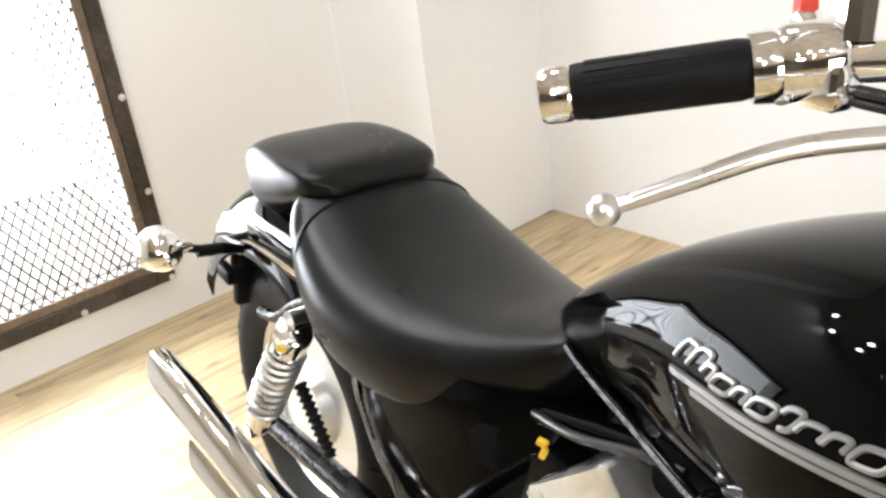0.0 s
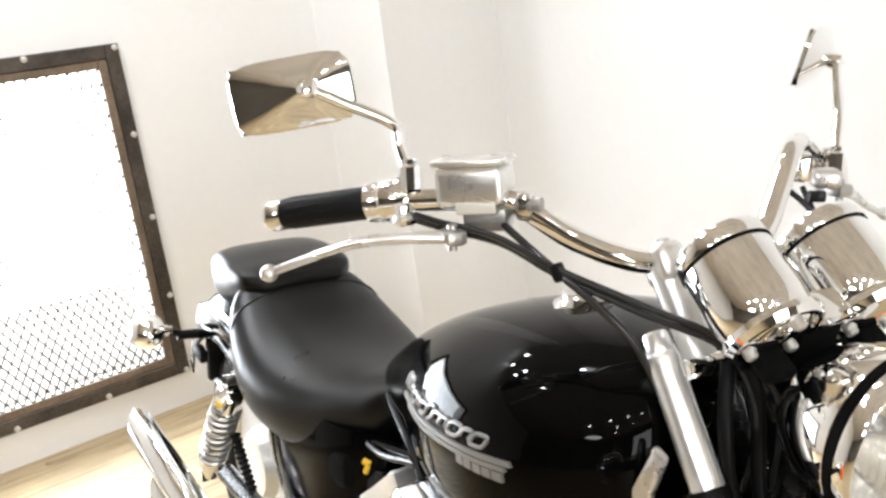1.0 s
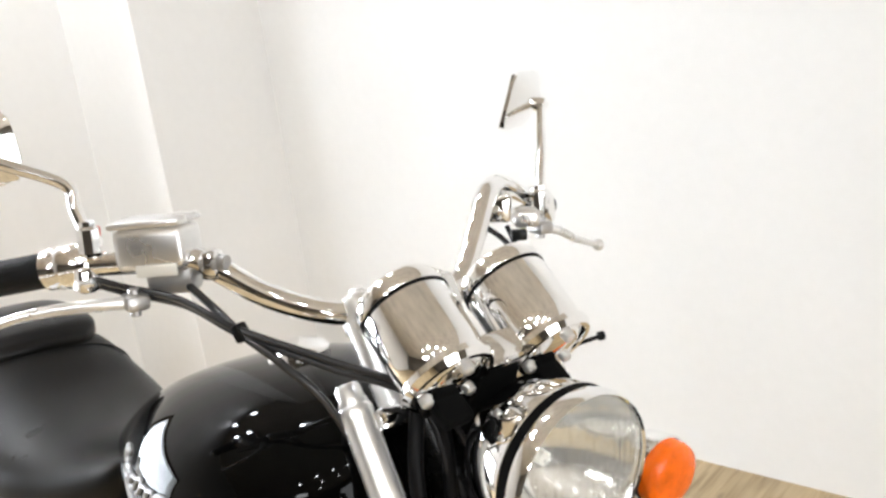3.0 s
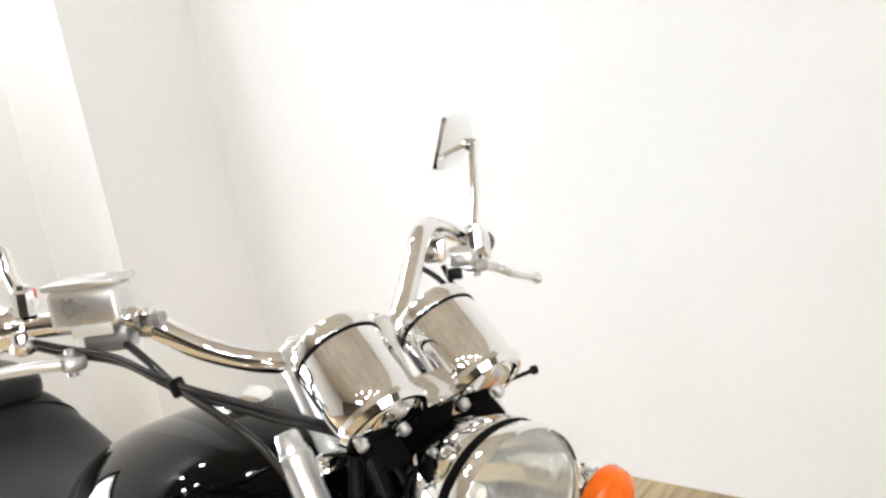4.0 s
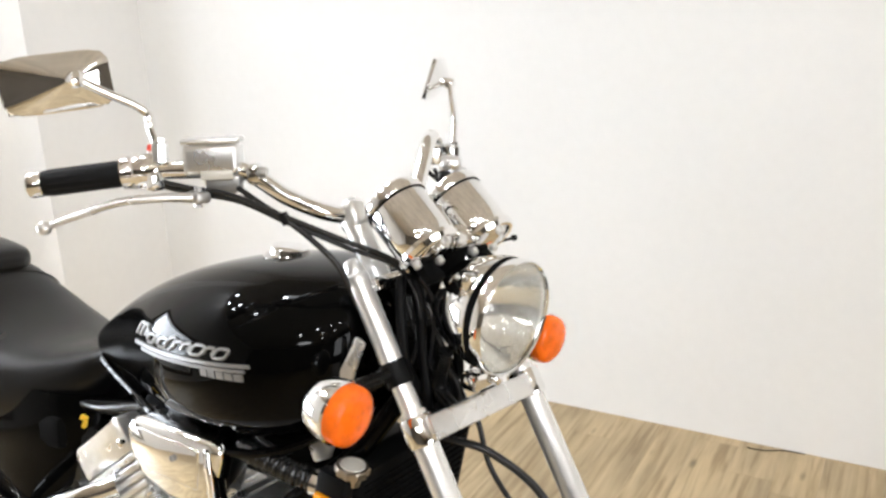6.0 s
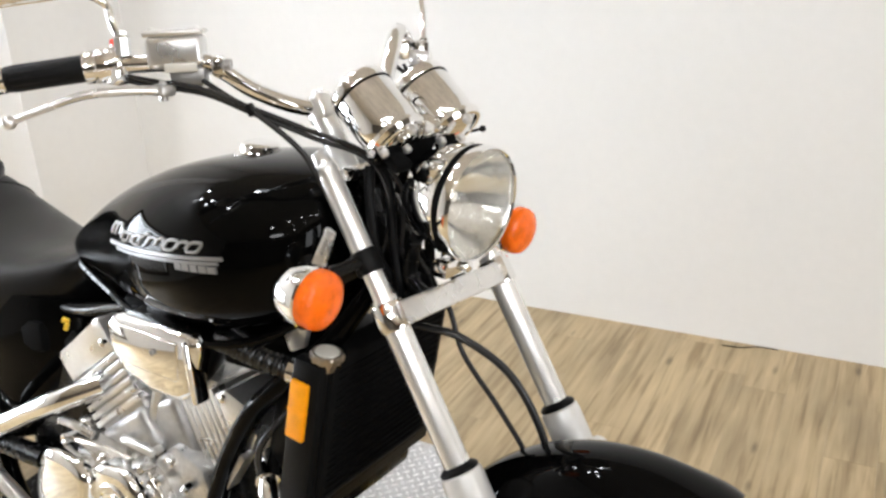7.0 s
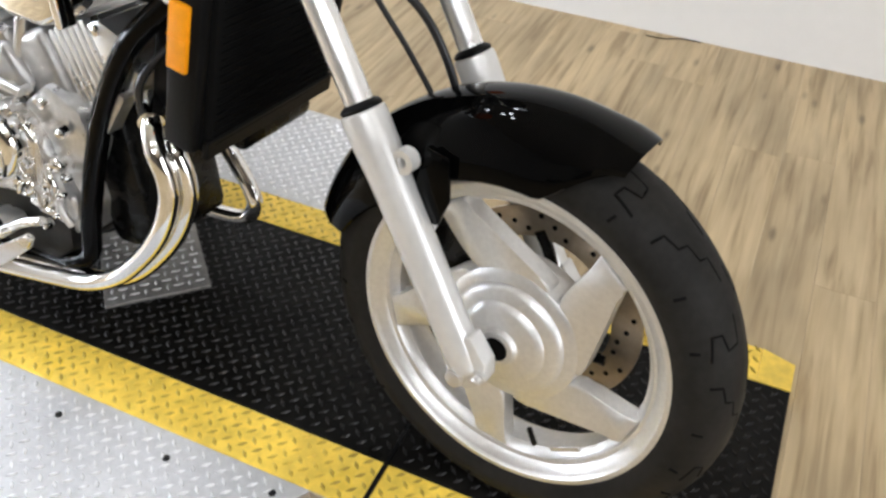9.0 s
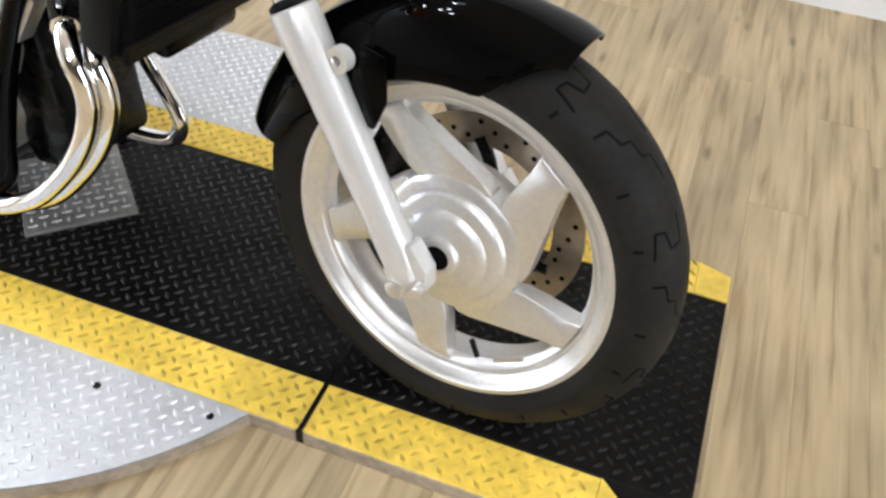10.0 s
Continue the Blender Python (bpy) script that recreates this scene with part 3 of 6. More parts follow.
def cast_wheel(centre, r_out, width, spoke_angle, name, front):
    h = width / 2
    bm = bmesh.new()
    prof = [(-h, r_out), (-h - 0.0015, r_out - 0.003), (-h - 0.001, r_out - 0.008), (-h + 0.003, r_out - 0.011), (-h + 0.004, r_out - 0.0125), (-h + 0.012, r_out - 0.024), (-h + 0.015, r_out - 0.0255), (-h + 0.017, r_out - 0.031), (-h + 0.026, r_out - 0.035), (-h + 0.030, r_out - 0.0415),
            (0.012, r_out - 0.044), (h - 0.022, r_out - 0.036), (h - 0.012, r_out - 0.022), (h - 0.006, r_out - 0.012), (h + 0.001, r_out - 0.006), (h, r_out),
            (h - 0.012, r_out - 0.006), (0.012, r_out - 0.030), (-0.012, r_out - 0.030), (-h + 0.012, r_out - 0.006)]
    lathe(bm, centre, (0, 1, 0), prof, 96, closed=True)
    rim = part(name, bm, RIMPAINT, None, "machined silver cast alloy rim", front)
    c = Vector(centre)
    # one edge of each spoke is radial, the other sweeps round to the hub
    edge = [(61.5, r_out - 0.033), (60, r_out - 0.060), (59, 0.140), (58, 0.118), (55, 0.106)] + [(a, 0.098) for a in range(50, -7, -8)] + \
           [(-7, 0.109), (-3, 0.1135), (4, 0.1165)] + [(8, 0.1185), (44, r_out - 0.053), (46.5, r_out - 0.042), (46, r_out - 0.033)]
    for k in range(5):
        bm = bmesh.new()
        pts = []
        for a, rr in edge:
            t = math.radians(a + spoke_angle + 72 * k)
            pts.append((c.x + rr * math.cos(t), c.z + rr * math.sin(t)))
        prism(bm, pts, c.y - 0.034, c.y - 0.006, 0.0035, 2)
        part("spoke", bm, RIMPAINT, rim, angle=50)
    return rim


front_rim = cast_wheel(AX, 0.2395, 0.098, 0, "front_rim", True)
bm = bmesh.new()
lathe(bm, AX, (0, 1, 0), [(-0.072, 0.0), (-0.072, 0.021), (-0.071, 0.026), (-0.064, 0.029), (-0.062, 0.034), (-0.061, 0.052), (-0.058, 0.060), (-0.052, 0.064), (-0.050, 0.078), (-0.046, 0.084), (-0.040, 0.087), (-0.038, 0.098), (-0.034, 0.104), (-0.020, 0.106), (0.02, 0.106), (0.03, 0.06), (0.05, 0.055), (0.05, 0.0)], 64)
part("hub", bm, RIMPAINT, front_rim, "turned aluminium hub cover")
# near-black disc on the hub face paints the shade inside the axle bore
bm = bmesh.new()
lathe(bm, AX + Vector((0, -0.0724, 0)), (0, -1, 0), [(0, 0.018), (0.0008, 0.018), (0.001, 0)], 20)
part("axle_bore", bm, HOLE, front_rim)
# brake disc with drilled holes, on the left
bm = bmesh.new()
lathe(bm, AX, (0, 1, 0), [(0.052, 0.112), (0.057, 0.112), (0.057, 0.158), (0.052, 0.158)], 72, closed=True)
disc = part("brake_disc", bm, DISC, None, "drilled steel brake disc", True)
# flat dark discs paint the shade of the drilled holes
for k in range(40):
    a = 2 * math.pi * k / 40
    rr = 0.124 + 0.011 * (k % 3)
    bm = bmesh.new()
    lathe(bm, AX + Vector((rr * math.cos(a), 0.0516, rr * math.sin(a))), (0, -1, 0), [(0, 0.004), (0.0006, 0.004), (0.0007, 0)], 8)
    part("disc_hole", bm, HOLE, disc)
for k in range(6):
    a = 2 * math.pi * k / 6 + 0.3
    bm = bmesh.new()
    tube(bm, [AX + Vector((0.06 * math.cos(a), 0.05, 0.06 * math.sin(a))), AX + Vector((0.092 * math.cos(a + 0.25), 0.054, 0.092 * math.sin(a + 0.25))), AX + Vector((0.122 * math.cos(a + 0.4), 0.054, 0.122 * math.sin(a + 0.4)))], 0.009, 8)
    part("disc_carrier", bm, SATIN, disc)
bm = bmesh.new()
block(bm, (0.080, 0.05, 0.115), pose(-0.146, 0.066, 0.358, 0, 22, 0), 0.012)
block(bm, (0.056, 0.035, 0.085), pose(-0.122, 0.040, 0.352, 0, 22, 0), 0.008)
part("brake_caliper", bm, SATIN, None, "black brake caliper", True)
bm = bmesh.new()
tube(bm, [(0.068, -0.03, 0.135), (0.058, -0.036, 0.165)], 0.0042, 8, False)
part("valve_stem", bm, PLASTIC, front_rim)
bm = bmesh.new()
block(bm, (0.05, 0.004, 0.008), pose(0.112, -0.022, 0.148, 0, -34, 0), 0.001, 1)
part("balance_weight", bm, BOLTM, front_rim)

# front mudguard
bm = bmesh.new()
secs = []
for k in range(41):
    a = math.radians(70 + (167 - 70) * k / 40)
    t = k / 40
    w = 0.076 * min(1, 0.86 + 0.9 * t) * (1 - 0.10 * max(0, t - 0.8) / 0.2)
    lip = min(1, t / 0.17)
    drop = 0.084 * (0.10 + 0.90 * lip * lip * (3 - 2 * lip)) * (1 - 0.35 * max(0, t - 0.75) / 0.25)
    if t < 0.06:
        w *= 0.80 + 0.2 * (t / 0.06)
    rr = 0.348 - 0.004 * math.sin(t * math.pi)
    u = Vector((math.cos(a), 0, math.sin(a)))
    prof = []
    for j in range(17):
        b = -1 + 2 * j / 16
        dd = abs(b) ** 3.2
        prof.append((w * math.copysign(min(1, abs(b) * 1.12), b), rr - drop * dd - 0.012 * b * b))
    inner = [(y * 0.965, r - 0.003) for y, r in reversed(prof)]
    secs.append([AX + u * r + Vector((0, y, 0)) for y, r in prof + inner])
loft(bm, secs)
part("front_mudguard", bm, PAINT, None, "gloss black front mudguard", True)
for y0, y1 in ((-0.088, -0.080), (0.080, 0.088)):
    bm = bmesh.new()
    prism(bm, [(-0.132, 0.575), (-0.096, 0.570), (-0.090, 0.510), (-0.104, 0.470), (-0.126, 0.472), (-0.142, 0.52)], y0, y1, 0.003, 2)
    part("mudguard_bracket", bm, PAINT, None, "black mudguard stay", True)

# fork
RAKE = math.radians(32.4)
FU = Vector((-math.sin(RAKE), 0, math.cos(RAKE)))
FF = Vector((math.cos(RAKE), 0, math.sin(RAKE)))
FYH = 0.100


def fork_at(z, y, fwd=0.0):
    """The point of a fork leg's line at that height."""
    fwd += 0.020 if y > 0.09 else 0.0
    return Vector((-0.222, y, 0.60)) + FU * ((z - 0.60) / FU.z) + FF * fwd


for side in (-1, 1):
    y = -FYH if side < 0 else 0.129
    bm = bmesh.new()
    tube(bm, [fork_at(0.585, y), fork_at(0.815, y)], 0.0190, 28, False)
    tube(bm, [fork_at(0.815, y), fork_at(0.990, y)], 0.0150, 28, False)
    part("fork_tube", bm, SHROUD, None, "chrome fork tube", True)
    low = fork_at(0.30, y)
    bm = bmesh.new()
    L = (fork_at(0.60, y) - low).length
    lathe(bm, low, FU, [(-0.024, 0.0), (-0.024, 0.019), (-0.015, 0.0245), (0.02, 0.0260), (0.10, 0.0265), (L - 0.09, 0.0280), (L - 0.05, 0.0300), (L - 0.012, 0.0305), (L - 0.004, 0.0295), (L, 0.0240)], 28)
    leg = part("fork_leg", bm, LEG, None, "silver lacquered fork leg", True)
    bm = bmesh.new()
    foot = fork_at(0.300, y)
    prism(bm, [(foot.x - 0.030, 0.318), (foot.x - 0.024, 0.284), (foot.x - 0.006, 0.258), (foot.x + 0.018, 0.256), (foot.x + 0.044, 0.284), (foot.x + 0.040, 0.312), (foot.x + 0.012, 0.345)], y - 0.013, y + 0.016, 0.004, 2)
    part("axle_clamp", bm, LEG, leg)
    for bx, bz, br in ((0.002, 0.276, 0.0125), (0.036, 0.290, 0.0070)):
        bm = bmesh.new()
        lathe(bm, Vector((foot.x + bx, y - 0.014, bz)), (0, -1, 0), [(0, br * 1.25), (0.003, br * 1.25), (0.004, br), (0.013, br), (0.015, br * 0.7), (0.015, 0.0)], 12)
        part("pinch_bolt", bm, BOLTM, leg)
    bm = bmesh.new()
    lathe(bm, fork_at(0.600, y), FU, [(-0.002, 0.027), (0.002, 0.028), (0.005, 0.026), (0.009, 0.0190)], 28)
    part("fork_seal", bm, PLASTIC, leg, "black rubber seal")
    bm = bmesh.new()
    lathe(bm, fork_at(0.535, y, 0.036) + Vector((0, -0.009, 0)), (0, 1, 0), [(0, 0.007), (0, 0.0165), (0.018, 0.0165), (0.018, 0.007)], 20, closed=True)
    block(bm, (0.022, 0.018, 0.020), Matrix.Translation(fork_at(0.535, y, 0.022)) @ pose(0, 0, 0, 0, -32.4), 0.003, 1)
    part("hose_lug", bm, LEG, leg)
    bm = bmesh.new()
    lathe(bm, fork_at(0.862, y), FU, [(-0.017, 0.0146), (-0.017, 0.0190), (-0.013, 0.0200), (0.013, 0.0200), (0.017, 0.0190), (0.017, 0.0146)], 28)
    part("clamp_band", bm, PLASTIC, None, "black rubber clamp band", True)
    bm = bmesh.new()
    lathe(bm, fork_at(0.876, y), FU, [(0, 0.0146), (0, 0.0166), (0.120, 0.0166), (0.126, 0.0158)], 28)
    part("fork_shroud", bm, SHROUD, None, "chrome fork shroud", True)
    bm = bmesh.new()
    lathe(bm, fork_at(0.982, y), FU, [(-0.008, 0.0156), (-0.008, 0.0168), (-0.005, 0.0172), (0.001, 0.0172), (0.004, 0.0160), (0.006, 0.0136), (0.022, 0.0130), (0.026, 0.0105), (0.027, 0.0)], 28)
    part("fork_cap", bm, SHROUD, None, "chrome fork cap", True)
    # lower yoke clamp with its bolt
    bm = bmesh.new()
    lathe(bm, fork_at(0.792, y), FU, [(-0.020, 0.0185), (-0.020, 0.0235), (-0.016, 0.0248), (0.016, 0.0248), (0.020, 0.0235), (0.020, 0.0146)], 28)
    part("yoke_clamp", bm, CHROME, None, "chrome yoke clamp", True)

bm = bmesh.new()
block(bm, (0.012, 2 * FYH + 0.052, 0.034), Matrix.Translation(fork_at(0.790, 0.012, 0.034)) @ pose(0, 0, 0, 0, -32.4), 0.004)
part("yoke_cover", bm, ALU, None, "brushed aluminium yoke cover", True)
bm = bmesh.new()
block(bm, (0.062, 2 * FYH - 0.03, 0.030), Matrix.Translation(fork_at(0.792, 0, -0.005)) @ pose(0, 0, 0, 0, -32.4), 0.006)
part("lower_yoke", bm, SATIN, None, "", True)
bm = bmesh.new()
block(bm, (0.066, 2 * FYH - 0.02, 0.022), Matrix.Translation(fork_at(0.967, 0, -0.012)) @ pose(0, 0, 0, 0, -32.4), 0.007)
part("top_yoke", bm, CHROME, None, "chrome top yoke", True)
bm = bmesh.new()
tube(bm, [fork_at(0.78, 0, -0.03), fork_at(0.96, 0, -0.03)], 0.032, 20, False)
part("steering_head", bm, SATIN, None, "", True)

# headlamp
HC = Vector((-0.277, 0.009, 0.941))
HD = Vector((0.996, 0, -0.09)).normalized()
bm = bmesh.new()
lathe(bm, HC, HD, [(-0.118, 0.0000), (-0.117, 0.0201), (-0.108, 0.0421), (-0.088, 0.0604), (-0.060, 0.0732), (-0.032, 0.0805), (-0.024, 0.0810), (-0.022, 0.0787)], 56)
shell = part("headlamp_shell", bm, CHROME, None, "chrome headlamp shell", True)
bm = bmesh.new()
lathe(bm, HC, HD, [(-0.023, 0.0806), (-0.012, 0.0806), (-0.012, 0.0759), (-0.023, 0.0759)], 56, closed=True)
part("rim_gasket", bm, HOLE, shell)
bm = bmesh.new()
lathe(bm, HC, HD, [(-0.012, 0.0814), (-0.004, 0.0824), (0.003, 0.0812), (0.005, 0.0798), (0.003, 0.0780), (-0.010, 0.0780)], 56, closed=True)
part("headlamp_rim", bm, CHROME, shell)
bm = bmesh.new()
lathe(bm, HC, HD, [(-0.085, 0.0110), (-0.078, 0.0274), (-0.060, 0.0476), (-0.035, 0.0672), (-0.006, 0.0778)], 56)
part("headlamp_reflector", bm, MIRROR, shell)
bm = bmesh.new()
lathe(bm, HC, HD, [(-0.080, 0.0000), (-0.06, 0.0070), (-0.046, 0.0070), (-0.043, 0.0000)], 16)
part("bulb_shield", bm, WHITEPLATE, shell)
bm = bmesh.new()
lathe(bm, HC, HD, [(0.014, 0.0000), (0.013, 0.0290), (0.010, 0.0530), (0.005, 0.0720), (0.002, 0.0780), (-0.002, 0.0780), (0.002, 0.0700), (0.007, 0.0520), (0.010, 0.0285), (0.011, 0.0000)], 56)
lens = part("headlamp_lens", bm, GLASS, shell, "fluted clear headlamp glass")
lens.visible_shadow = False
for k in range(-7, 8):
    yy = 0.0088 * k
    top = math.sqrt(max(0.0, 0.066 ** 2 - yy * yy))
    bm = bmesh.new()
    up, across = frame_for(HD, (0, 1, 0))
    up = up if up.z > 0 else -up
    pts = [HC + HD * (0.0128 - 0.0105 * (yy * yy + q * q) / 0.0745 ** 2) + Vector((0, yy, 0)) + up * q for q in [top * (-1 + 2 * j / 8) for j in range(9)]]
    tube(bm, pts, 0.00045, 5, False)
    flute = part("lens_flute", bm, GLASS, shell)
    flute.visible_shadow = False
for y in (-0.055, 0.055):
    bm = bmesh.new()
    tube(bm, [HC + Vector((-0.07, y, -0.05)), HC + Vector((-0.09, y * 0.8, -0.11)), fork_at(0.80, y * 0.8, 0.02)], 0.011, 10)
    part("headlamp_bracket", bm, SATIN, None, "black headlamp bracket", True)
bm = bmesh.new()
block(bm, (0.030, 0.060, 0.026), Matrix.Translation(HC + Vector((-0.050, 0.0, -0.098))), 0.006)
lathe(bm, HC + Vector((-0.034, 0.012, -0.098)), (1, 0, 0), [(0, 0.009), (0.008, 0.009), (0.010, 0.006), (0.010, 0)], 12)
part("lamp_mount", bm, CHROME, None, "chrome headlamp mount", True)


# front turn signals
def front_signal(y, side):
    c = Vector((-0.358 if side < 0 else -0.364, y, 0.852 if side < 0 else 0.842))
    d = Vector((0.985, -0.06 * side, -0.10)).normalized()
    bm = bmesh.new()
    lathe(bm, c, d, [(-0.056, 0.0), (-0.054, 0.014), (-0.046, 0.028), (-0.030, 0.038), (-0.012, 0.0415), (-0.002, 0.0425), (0.0, 0.040)], 32)
    bucket = part("signal_bucket", bm, CHROME, None, "chrome turn signal bucket", True)
    bm = bmesh.new()
    lathe(bm, c, d, [(-0.003, 0.0395), (0.010, 0.0395), (0.016, 0.0375), (0.020, 0.031), (0.0225, 0.018), (0.023, 0.0)], 32)
    part("signal_lens", bm, AMBER, bucket, "amber turn signal lens")
    bm = bmesh.new()
    tube(bm, [c + d * -0.04 + Vector((0, -side * 0.03, 0)), c + d * -0.04 + Vector((0, -side * 0.05, 0.002)), fork_at(0.865, 0.115 * side, 0.0)], 0.0095, 12)
    part("signal_stalk", bm, SATIN, bucket)


front_signal(-0.230, -1)
front_signal(0.234, 1)


# instruments
def gauge(y):
    face, back = Vector((-0.436, y, 1.090)), Vector((-0.362, y, 1.026))
    d = (back - face).normalized()
    bm = bmesh.new()
    lathe(bm, face, d, [(-0.006, 0.0), (-0.006, 0.036), (-0.006, 0.0415), (0.0, 0.0445), (0.010, 0.0450), (0.0125, 0.0435), (0.015, 0.0445), (0.070, 0.0440), (0.082, 0.042), (0.094, 0.036), (0.100, 0.026), (0.103, 0.0)], 48)
    cup = part("gauge_cup", bm, CHROME, None, "chrome instrument cup", True)
    bm = bmesh.new()
    lathe(bm, face + d * 0.0115, d, [(0, 0.0438), (0, 0.0452), (0.003, 0.0452), (0.003, 0.0438)], 48, closed=True)
    part("gauge_gasket", bm, HOLE, cup)
    bm = bmesh.new()
    lathe(bm, back + d * -0.012, d, [(0.0, 0.046), (0.006, 0.047), (0.012, 0.043), (0.012, 0.038)], 48)
    part("gauge_ring", bm, CHROME, cup)
    for k in range(3):
        a = 2.1 * k + 0.5
        bm = bmesh.new()
        u, v = frame_for(d)
        lathe(bm, back + u * (0.028 * math.cos(a)) + v * (0.028 * math.sin(a)), d, [(-0.01, 0.006), (0.006, 0.006), (0.008, 0.004), (0.008, 0)], 10)
        part("gauge_nut", bm, BOLTM, cup)


gauge(-0.062)
gauge(0.062)
bm = bmesh.new()
block(bm, (0.03, 0.15, 0.012), pose(-0.40, 0, 1.00, 0, 40), 0.004)
block(bm, (0.014, 0.05, 0.10), pose(-0.385, 0, 0.99, 0, 20), 0.004)
for y in (-0.062, 0.062):
    block(bm, (0.032, 0.034, 0.016), pose(-0.366, y, 1.000, 0, 35), 0.006)
part("gauge_bracket", bm, MATTBLACK, None, "", True)
bm = bmesh.new()
block(bm, (0.034, 0.050, 0.020), pose(-0.372, 0.002, 1.040, 0, 35), 0.007)
part("warning_lamp_panel", bm, CHROME, None, "chrome warning lamp panel", True)
bm = bmesh.new()
tube(bm, [(-0.375, 0.10, 1.018), (-0.372, 0.142, 1.020)], 0.0022, 6, False)
lathe(bm, (-0.372, 0.142, 1.020), (0.2, 1, 0), [(-0.002, 0.0), (-0.002, 0.005), (0.003, 0.005), (0.004, 0)], 8)
part("trip_knob", bm, PLASTIC, None, "", True)

# handlebar and controls
RG0, RG1 = Vector((-0.731, -0.289, 1.113)), Vector((-0.812, -0.378, 1.095))
LG0, LG1 = Vector((-0.690, 0.372, 1.098)), Vector((-0.765, 0.462, 1.075))
bm = bmesh.new()
tube(bm, [RG1, RG0, (-0.650, -0.222, 1.122), (-0.606, -0.182, 1.122), (-0.570, -0.128, 1.082), (-0.538, -0.07, 1.058), (-0.526, 0.0, 1.054), (-0.529, 0.068, 1.054), (-0.538, 0.100, 1.068),
          (-0.548, 0.128, 1.106), (-0.558, 0.152, 1.140), (-0.576, 0.182, 1.154), (-0.606, 0.226, 1.148), (-0.650, 0.300, 1.122), LG0, LG1], 0.0125, 16)
handlebar = part("handlebar", bm, CHROME, None, "chrome pulled-back handlebar", True)
for y in (-0.048, 0.056):
    bm = bmesh.new()
    tube(bm, [fork_at(0.965, y, -0.012), Vector((-0.526, y, 1.052))], 0.0185, 20, False)
    block(bm, (0.040, 0.034, 0.044), pose(-0.526, y, 1.054, 0, -30), 0.010, 3)
    lathe(bm, (-0.530, y, 1.074), (-0.3, 0, 0.9), [(0, 0.008), (0.006, 0.008), (0.008, 0.0)], 10)
    part("handlebar_riser", bm, SHROUD, None, "chrome handlebar riser", True)


def grip(a, b):
    d = (b - a).normalized()
    L = (b - a).length
    bm = bmesh.new()
    lathe(bm, a, d, [(0, 0.0125), (0, 0.0175), (0.006, 0.0185), (L - 0.020, 0.0175), (L - 0.016, 0.0165), (L - 0.016, 0.0125)], 28)
    g = part("grip", bm, GRIPRUB, None, "ribbed black rubber grip", True)
    for k in range(14):
        bm = bmesh.new()
        u, v = frame_for(d)
        t = 2 * math.pi * k / 14
        p = a + (u * math.cos(t) + v * math.sin(t)) * 0.0174
        tube(bm, [p + d * 0.012, p + d * (L - 0.026)], 0.0011, 5, False)
        part("grip_rib", bm, GRIPRUB, g)
    bm = bmesh.new()
    lathe(bm, b - d * 0.018, d, [(0, 0.0165), (0.003, 0.0180), (0.016, 0.0180), (0.020, 0.016), (0.021, 0.0)], 28)
    part("bar_end", bm, CHROME, g, "chrome bar end")
    bm = bmesh.new()
    lathe(bm, a - d * 0.052, d, [(0, 0.0125), (0, 0.019), (0.006, 0.0235), (0.032, 0.0235), (0.036, 0.021), (0.040, 0.0225), (0.052, 0.0215), (0.054, 0.0125)], 24)
    block(bm, (0.036, 0.024, 0.030), Matrix.Translation(a - d * 0.034 + Vector((0.010, 0.0, -0.012))), 0.007)
    sw = part("switch_housing", bm, CHROME, None, "chrome switch housing", True)
    for k in range(4):
        bm = bmesh.new()
        q = a - d * (0.010 + 0.012 * k)
        lathe(bm, q + Vector((0.012, 0, -0.016)), (0.4, -0.3, -0.7), [(0, 0.004), (0.004, 0.004), (0.005, 0)], 8)
        part("switch_screw", bm, BOLTM, sw)
    return sw


rsw = grip(RG0, RG1)
grip(LG0, LG1)
bm = bmesh.new()
tube(bm, [(-0.706, -0.258, 1.120), (-0.733, -0.241, 1.136)], 0.010, 14, False)
part("switch_mount", bm, CHROME, rsw)
bm = bmesh.new()
block(bm, (0.018, 0.012, 0.014), pose(-0.735, -0.240, 1.143, 0, 0, -40), 0.003)
part("kill_switch", bm, RED, rsw, "red kill switch")


def lever(pivot, pts, side):
    bm = bmesh.new()
    n = len(pts)
    tube(bm, pts, lambda t: 0.0068 - 0.0024 * t, 10)
    lathe(bm, Vector(pts[-1]), (0, 0, 1), [(0.0095 * math.sin(math.radians(v)), max(0.0, 0.0095 * math.cos(math.radians(v)))) for v in range(-90, 91, 20)], 16)
    l = part("control_lever", bm, ALU, None, "polished aluminium lever with ball end", True)
    bm = bmesh.new()
    block(bm, (0.028, 0.024, 0.016), Matrix.Translation(pivot), 0.005)
    lathe(bm, Vector(pivot) + Vector((0, 0, -0.014)), (0, 0, 1), [(0, 0.0), (0, 0.0055), (0.027, 0.0055), (0.027, 0)], 10)
    part("lever_perch", bm, CAST, l)


lever((-0.628, -0.240, 1.088), [(-0.628, -0.245, 1.088), (-0.640, -0.285, 1.090), (-0.664, -0.335, 1.086), (-0.690, -0.378, 1.070), (-0.716, -0.410, 1.054)], -1)
lever((-0.585, 0.270, 1.090), [(-0.585, 0.275, 1.088), (-0.612, 0.332, 1.073), (-0.640, 0.390, 1.050), (-0.667, 0.446, 1.032), (-0.694, 0.502, 1.015)], 1)
